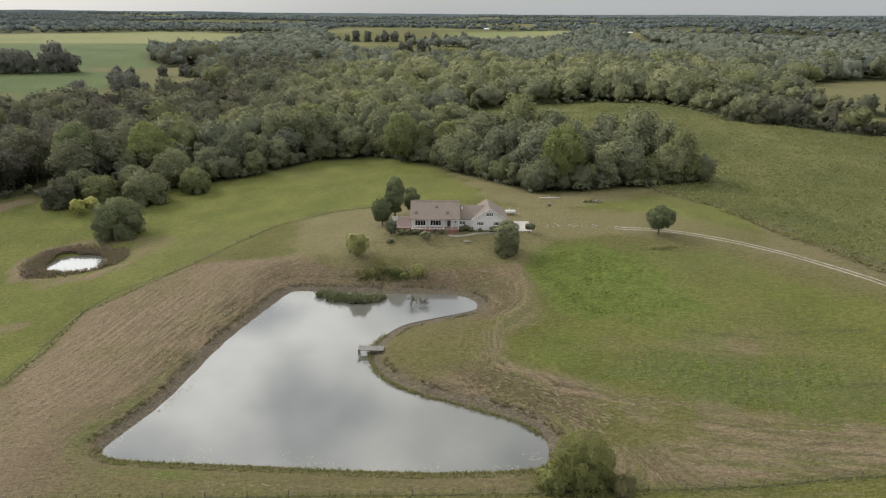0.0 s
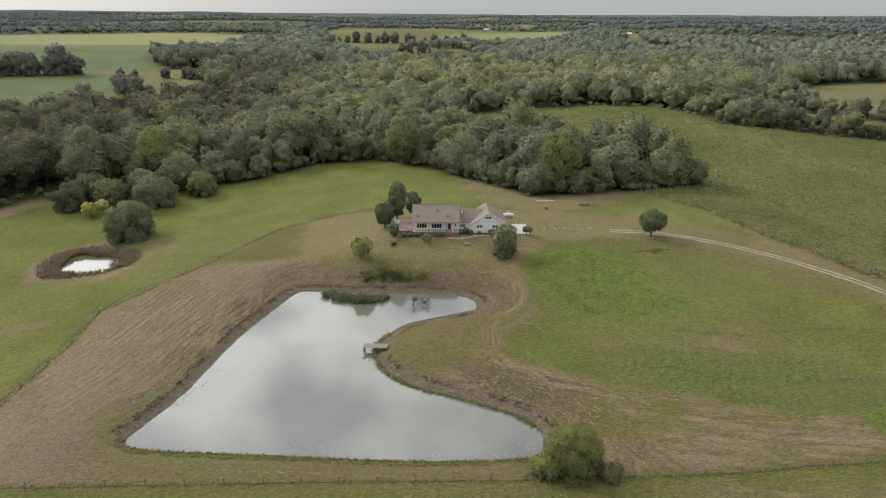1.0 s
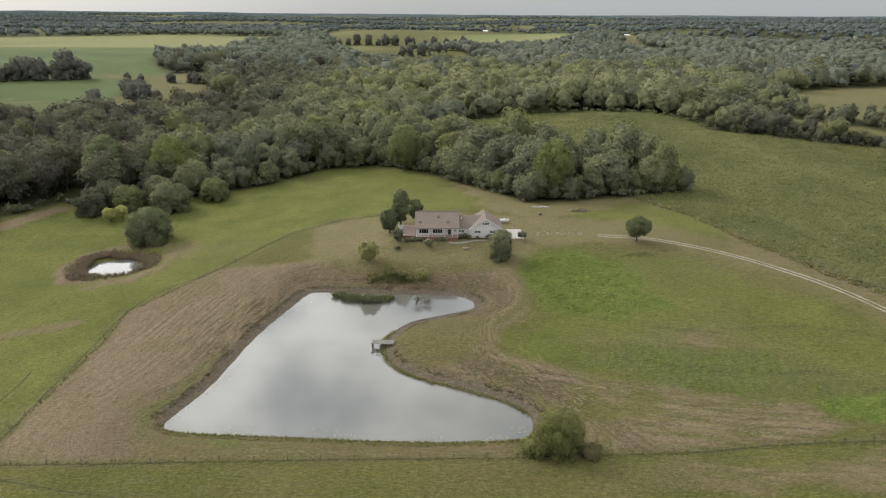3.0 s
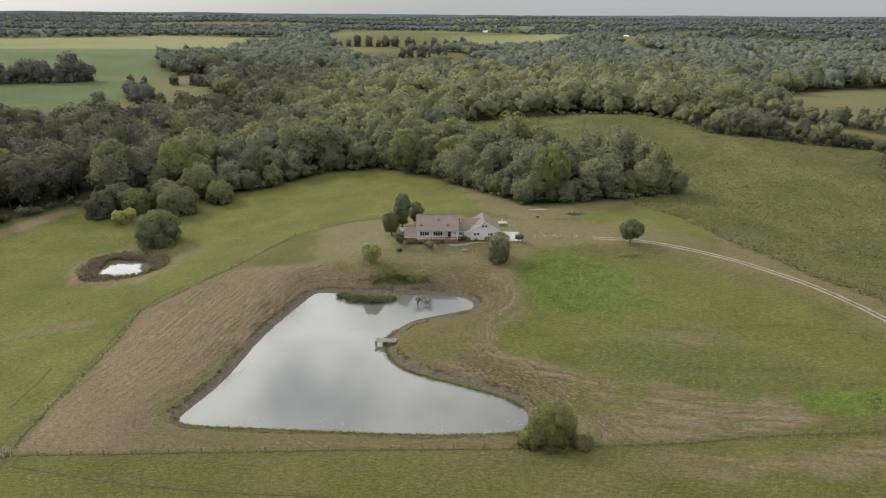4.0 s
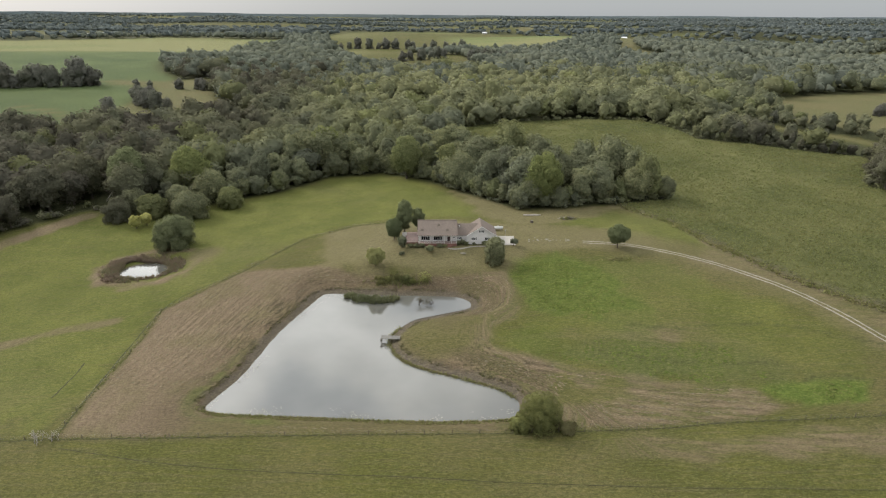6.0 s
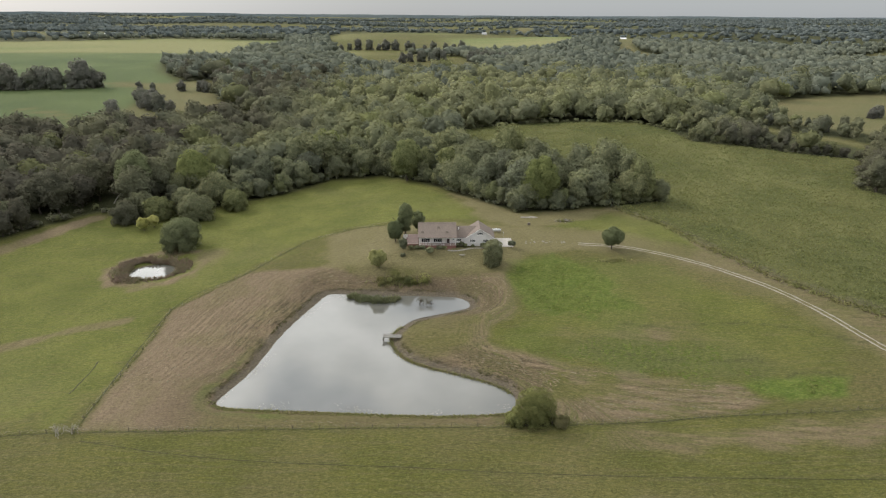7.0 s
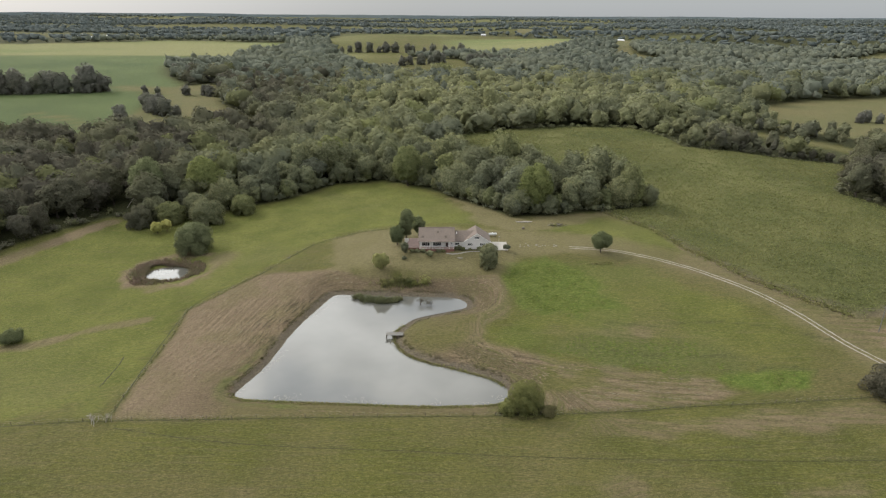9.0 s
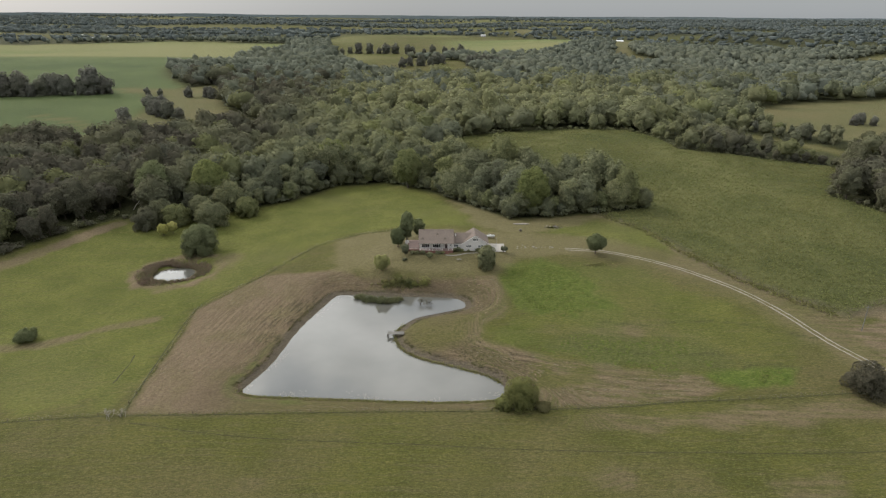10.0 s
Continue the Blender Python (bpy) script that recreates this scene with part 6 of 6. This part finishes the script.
def build_drive():
    d = np.array(DRIVE, float)
    way = np.gradient(d, axis=0)
    way /= np.linalg.norm(way, axis=1)[:, None]
    side = np.stack([-way[:, 1], way[:, 0]], 1)
    ribbon("drive_rut", d[1:] + side[1:] * 0.85, 0.6, GRAVEL, "pale gravel wheel track of the farm drive", 0.06, 1, 0.55, "road")
    ribbon("drive_rut", d[1:] - side[1:] * 0.85, 0.6, GRAVEL, "pale gravel wheel track of the farm drive", 0.06, 2, 0.55, "road")
    rng = np.random.RandomState(31)
    for k in range(26):
        s = rng.uniform(0, 1)
        x, y = 29 + 19 * s + rng.normal(scale=0.8), 167.3 - 2.6 * s + rng.normal(scale=0.7)
        r = rng.uniform(0.2, 0.5)
        bm = bmesh.new()
        bmesh.ops.create_icosphere(bm, subdivisions=2, radius=1)
        for v in bm.verts:
            v.co = Vector((v.co.x * r, v.co.y * r * 0.8, v.co.z * r * 0.35)) * (1 + 0.3 * noise.noise(v.co * 1.7 + Vector((k, 0, 0))))
        me = bpy.data.meshes.new("rock")
        bm.to_mesh(me)
        bm.free()
        me.materials.append(STONE)
        ob = tagged(new("rock", me), "flat pale rock lying in the grass by the drive", "rock", "rocks by the drive")
        ob.matrix_basis = pose(x, y, height(x, y) + 0.03, 0, 0, rng.uniform(0, 360))
    bm = bmesh.new()
    bmesh.ops.create_icosphere(bm, subdivisions=3, radius=1)
    for v in bm.verts:
        v.co = Vector((v.co.x * 1.1, v.co.y * 0.8, v.co.z * 0.14)) * (1 + 0.25 * noise.noise(v.co * 1.4))
    me = bpy.data.meshes.new("stone_slab")
    bm.to_mesh(me)
    bm.free()
    me.materials.append(STONE)
    tagged(new("stone_slab", me), "flat pale stone slab set in the lawn", "stone").matrix_basis = pose(7.0, 155.6, height(7.0, 155.6) + 0.04)



def build_wood_piles():
    """Felled logs, a stump and a heap of cut brush on the bare ground behind the house."""
    rng = np.random.RandomState(51)
    for k in range(7):
        x, y = 33.6 + 0.75 * k + rng.normal(scale=0.3), 196.8 + rng.normal(scale=0.5)
        ob = empty("log", pose(x, y, height(x, y) + 0.16, 0, 0, rng.uniform(-25, 25)), "pale felled log lying on bare ground", "log", "logs behind the house")
        length, girth = rng.uniform(1.6, 3.0), rng.uniform(0.16, 0.26)
        v, f = tube([(-length / 2, 0, 0), (0, rng.normal(scale=0.06), 0), (length / 2, 0, 0.03)], [girth, girth * 0.95, girth * 0.85], 9)
        part("log_bark", mesh_of("log_bark", v, f, DEADWOOD, True), None, ob)
        for end in (-1, 1):
            bm = bmesh.new()
            bmesh.ops.create_circle(bm, cap_ends=True, segments=9, radius=girth * 0.9, matrix=pose(end * (length / 2 + 0.004), 0, 0.015 * (end + 1), 0, 90))
            part("cut_end", bm, STONE, ob)
    x, y = 34.1, 185.2
    ob = empty("stump", pose(x, y, height(x, y) - 0.1), "weathered brown stump in the grass", "stump")
    v, f = tube([(0, 0, 0), (0, 0, 0.3), (0.05, 0, 1.0)], [0.75, 0.6, 0.5], 10)
    part("stump_bark", mesh_of("stump_bark", v, f, POSTWOOD, True), None, ob)
    bm = bmesh.new()
    bmesh.ops.create_circle(bm, cap_ends=True, segments=10, radius=0.5, matrix=pose(0.05, 0, 1.0))
    part("cut_top", bm, STONE, ob)
    x, y = 49.0, 190.8
    heap = empty("brush_heap", pose(x, y, height(x, y)), "heap of cut branches with green weeds through it", "brush heap")
    for k in range(70):
        p = np.array([rng.normal(scale=2.0), rng.normal(scale=0.8), 0])
        p[2] = 1.1 * math.exp(-((p[0] / 2.4) ** 2) - p[1] ** 2) * rng.uniform(0.2, 1.0)
        w = np.array([rng.normal(), rng.normal(), rng.normal(scale=0.25)])
        w *= rng.uniform(0.5, 1.4) / np.linalg.norm(w)
        v, f = tube([p - w, p + (0, 0, 0.08), p + w], [0.07, 0.06, 0.03], 5)
        part("branch", mesh_of("branch", v, f, (DEADWOOD, POSTWOOD, STONE)[k % 3], True), None, heap)
    v, f, nn = crown(rng, [(rng.normal(scale=1.5), rng.normal(scale=0.5), 0.2, rng.uniform(0.4, 0.8)) for _ in range(9)], 260, 0.18, 0.7)
    part("weeds", mesh_of("weeds", v, f, WEED, normals=nn), None, heap)


def build_ruts():
    """Thin dark wheel ruts in the pasture and the rank grass under the fences."""
    rut = np.array(RUT, float)
    ribbon("wheel_rut", rut, 0.18, RUTGRASS, "thin dark wheel rut worn through the pasture", 0.07, 3, 0.8, "track")
    ribbon("cattle_path", [(-90.0, 80.5), (-90.6, 86.0), (-91.6, 93.0), (-93.0, 99.0)], 0.35, RUTGRASS, "narrow dark cattle path in the meadow", 0.07, 5, 0.8, "track")
    for k, line in enumerate((FENCE, NEAR_FENCE)):
        ribbon("fence_grass", line, 0.36, RUTGRASS, "dark strip of rank grass under the fence", 0.06, 6 + k, 0.9, "grass")


build_ruts()
build_drive()
build_wood_piles()


def build_dock():
    d = empty("dock", pose(-16.7, 106.9, 0, 0, 0, -2), "weathered grey plank dock reaching over the pond", "dock")
    for k in range(13):
        x = k * 0.405
        part("plank", boxes((x, x + 0.38, -0.04, 1.84, 1.22, 1.27)), GREYWOOD, d)
    for y in (0.1, 0.85, 1.6):
        part("joist", boxes((0.02, 5.2, y, y + 0.08, 1.08, 1.218)), GREYWOOD, d)
    for x in (0.06, 2.5):
        for y in (0.182, 1.682):
            part("dock_post", boxes((x, x + 0.16, y, y + 0.16, -1.6, 1.216)), POSTWOOD, d)
    part("dock_brace", boxes((0.062, 0.2, 0.346, 1.68, 0.15, 0.25)), POSTWOOD, d)


build_dock()


def build_fence(line, label, gap=5.2):
    p = np.array(line, float)
    f = empty("fence", pose(*p[0], height(*p[0])), label, "fence")
    base = np.array([*p[0], height(*p[0])])
    bm0 = boxes((-0.05, 0.05, -0.05, 0.05, -0.35, 1.15))
    me = bpy.data.meshes.new("post")
    bm0.to_mesh(me)
    bm0.free()
    me.materials.append(POSTWOOD)
    rng = np.random.RandomState(int(abs(p[0][0])))
    tops = []
    for a, b in zip(p[:-1], p[1:]):
        n = max(1, int(np.hypot(*(b - a)) / gap))
        for k in range(n):
            q = a + (b - a) * k / n
            at = np.array([*q, height(*q)]) - base
            ob = new("post", me)
            ob.parent = f
            ob.matrix_basis = pose(*at, rng.normal(0, 3), rng.normal(0, 3), rng.uniform(0, 90))
            tops.append(at)
    for h in (0.45, 0.8, 1.1):
        v, t = tube([(x, y, z + h) for x, y, z in tops], [0.004] * len(tops), 3)
        part("wire", mesh_of("wire", v, t, STEEL), None, f)


build_fence(FENCE, "wire fence on weathered wooden posts beside the cut hay")
build_fence(NEAR_FENCE, "wire fence on weathered wooden posts across the pasture")


def build_far_things():
    bale = empty("hay_bale", pose(-160.6, 231.0, height(-160.6, 231.0), 0, 0, 25), "pale round hay bale at the edge of the woods", "hay bale")
    bm = bmesh.new()
    bmesh.ops.create_cone(bm, cap_ends=True, segments=20, radius1=0.95, radius2=0.95, depth=1.6, matrix=pose(0, 0, 0.9, 0, 90))
    bmesh.ops.bevel(bm, geom=bm.edges[:], offset=0.06, segments=1, affect="EDGES")
    part("bale", bm, STONE, bale)
    pole = empty("utility_pole", pose(127.8, 101.0, height(127.8, 101.0)), "weathered wooden utility pole beside the drive", "pole")
    v, f = tube([(0, 0, -0.5), (0, 0, 4), (0, 0, 8.5)], [0.16, 0.14, 0.11], 8)
    part("pole", mesh_of("pole", v, f, GREYWOOD, True), None, pole)
    part("crossarm", boxes((-0.9, 0.9, -0.16, -0.06, 7.9, 8.05)), GREYWOOD, pole)
    for x, y, wide, deep, tall, turn, label in ((505, 1806, 30, 14, 5, 6, "long pale metal farm shed among far fields"), (-985, 1690, 16, 10, 5, 20, "white farmhouse among far fields"), (-905, 1600, 20, 10, 4, -10, "pale farm shed among far fields"),
                                                (137, 2187, 16, 9, 5, 0, "white farmhouse among far fields"), (-880, 1640, 14, 9, 5, 30, "white farmhouse among far fields")):
        ob = empty("farm_building", pose(x, y, height(x, y) - 0.3, 0, 0, turn), label, "building")
        w, d = wide / 2, deep / 2
        part("wall", boxes((-w, w, -d, -d + 0.3, 0, tall)), SIDING, ob)
        part("wall", boxes((-w, w, d - 0.3, d, 0, tall)), SIDING, ob)
        for s in (-1, 1):
            bm = bmesh.new()
            prism(bm, [(-d + 0.3, 0), (d - 0.3, 0), (d - 0.3, tall), (0, tall + deep * 0.2), (-d + 0.3, tall)], s * w - 0.15 - 0.15 * s, s * w + 0.15 - 0.15 * s, "x")
            part("wall", bm, SIDING, ob)
            bm = bmesh.new()
            slope(bm, (s * (d + 0.5), tall - 0.2), (0, tall + deep * 0.22), -w - 0.5, w + 0.5, "x", 0.25)
            part("roof", bm, ROOFMETAL, ob)
        for k in (-0.5, 0.5):
            part("door", boxes((k * w - 1.3, k * w + 1.3, -d - 0.08, -d - 0.01, 0, 3)), STEEL, ob)


def build_distance():
    """The last hazy rise of land below the sky."""
    v, f = [], []
    for k in range(161):
        a = radians(30 + 120 * k / 160)
        x, y = 4880 * math.cos(a), 4880 * math.sin(a)
        z = height(x * 0.99, y * 0.99)
        v += [(x, y, z - 60), (x, y, z + 14 + 9 * float(wavy(k, 3, 6)) + 4 * float(wavy(k, 9, 1.5)))]
        if k:
            f.append((2 * k - 2, 2 * k, 2 * k + 1, 2 * k - 1))
    # distance haze is put into this blue-grey base colour
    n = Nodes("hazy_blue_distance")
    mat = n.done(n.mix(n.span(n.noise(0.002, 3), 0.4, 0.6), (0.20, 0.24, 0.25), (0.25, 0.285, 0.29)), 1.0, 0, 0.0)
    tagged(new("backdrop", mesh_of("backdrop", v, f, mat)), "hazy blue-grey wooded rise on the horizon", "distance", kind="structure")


build_far_things()
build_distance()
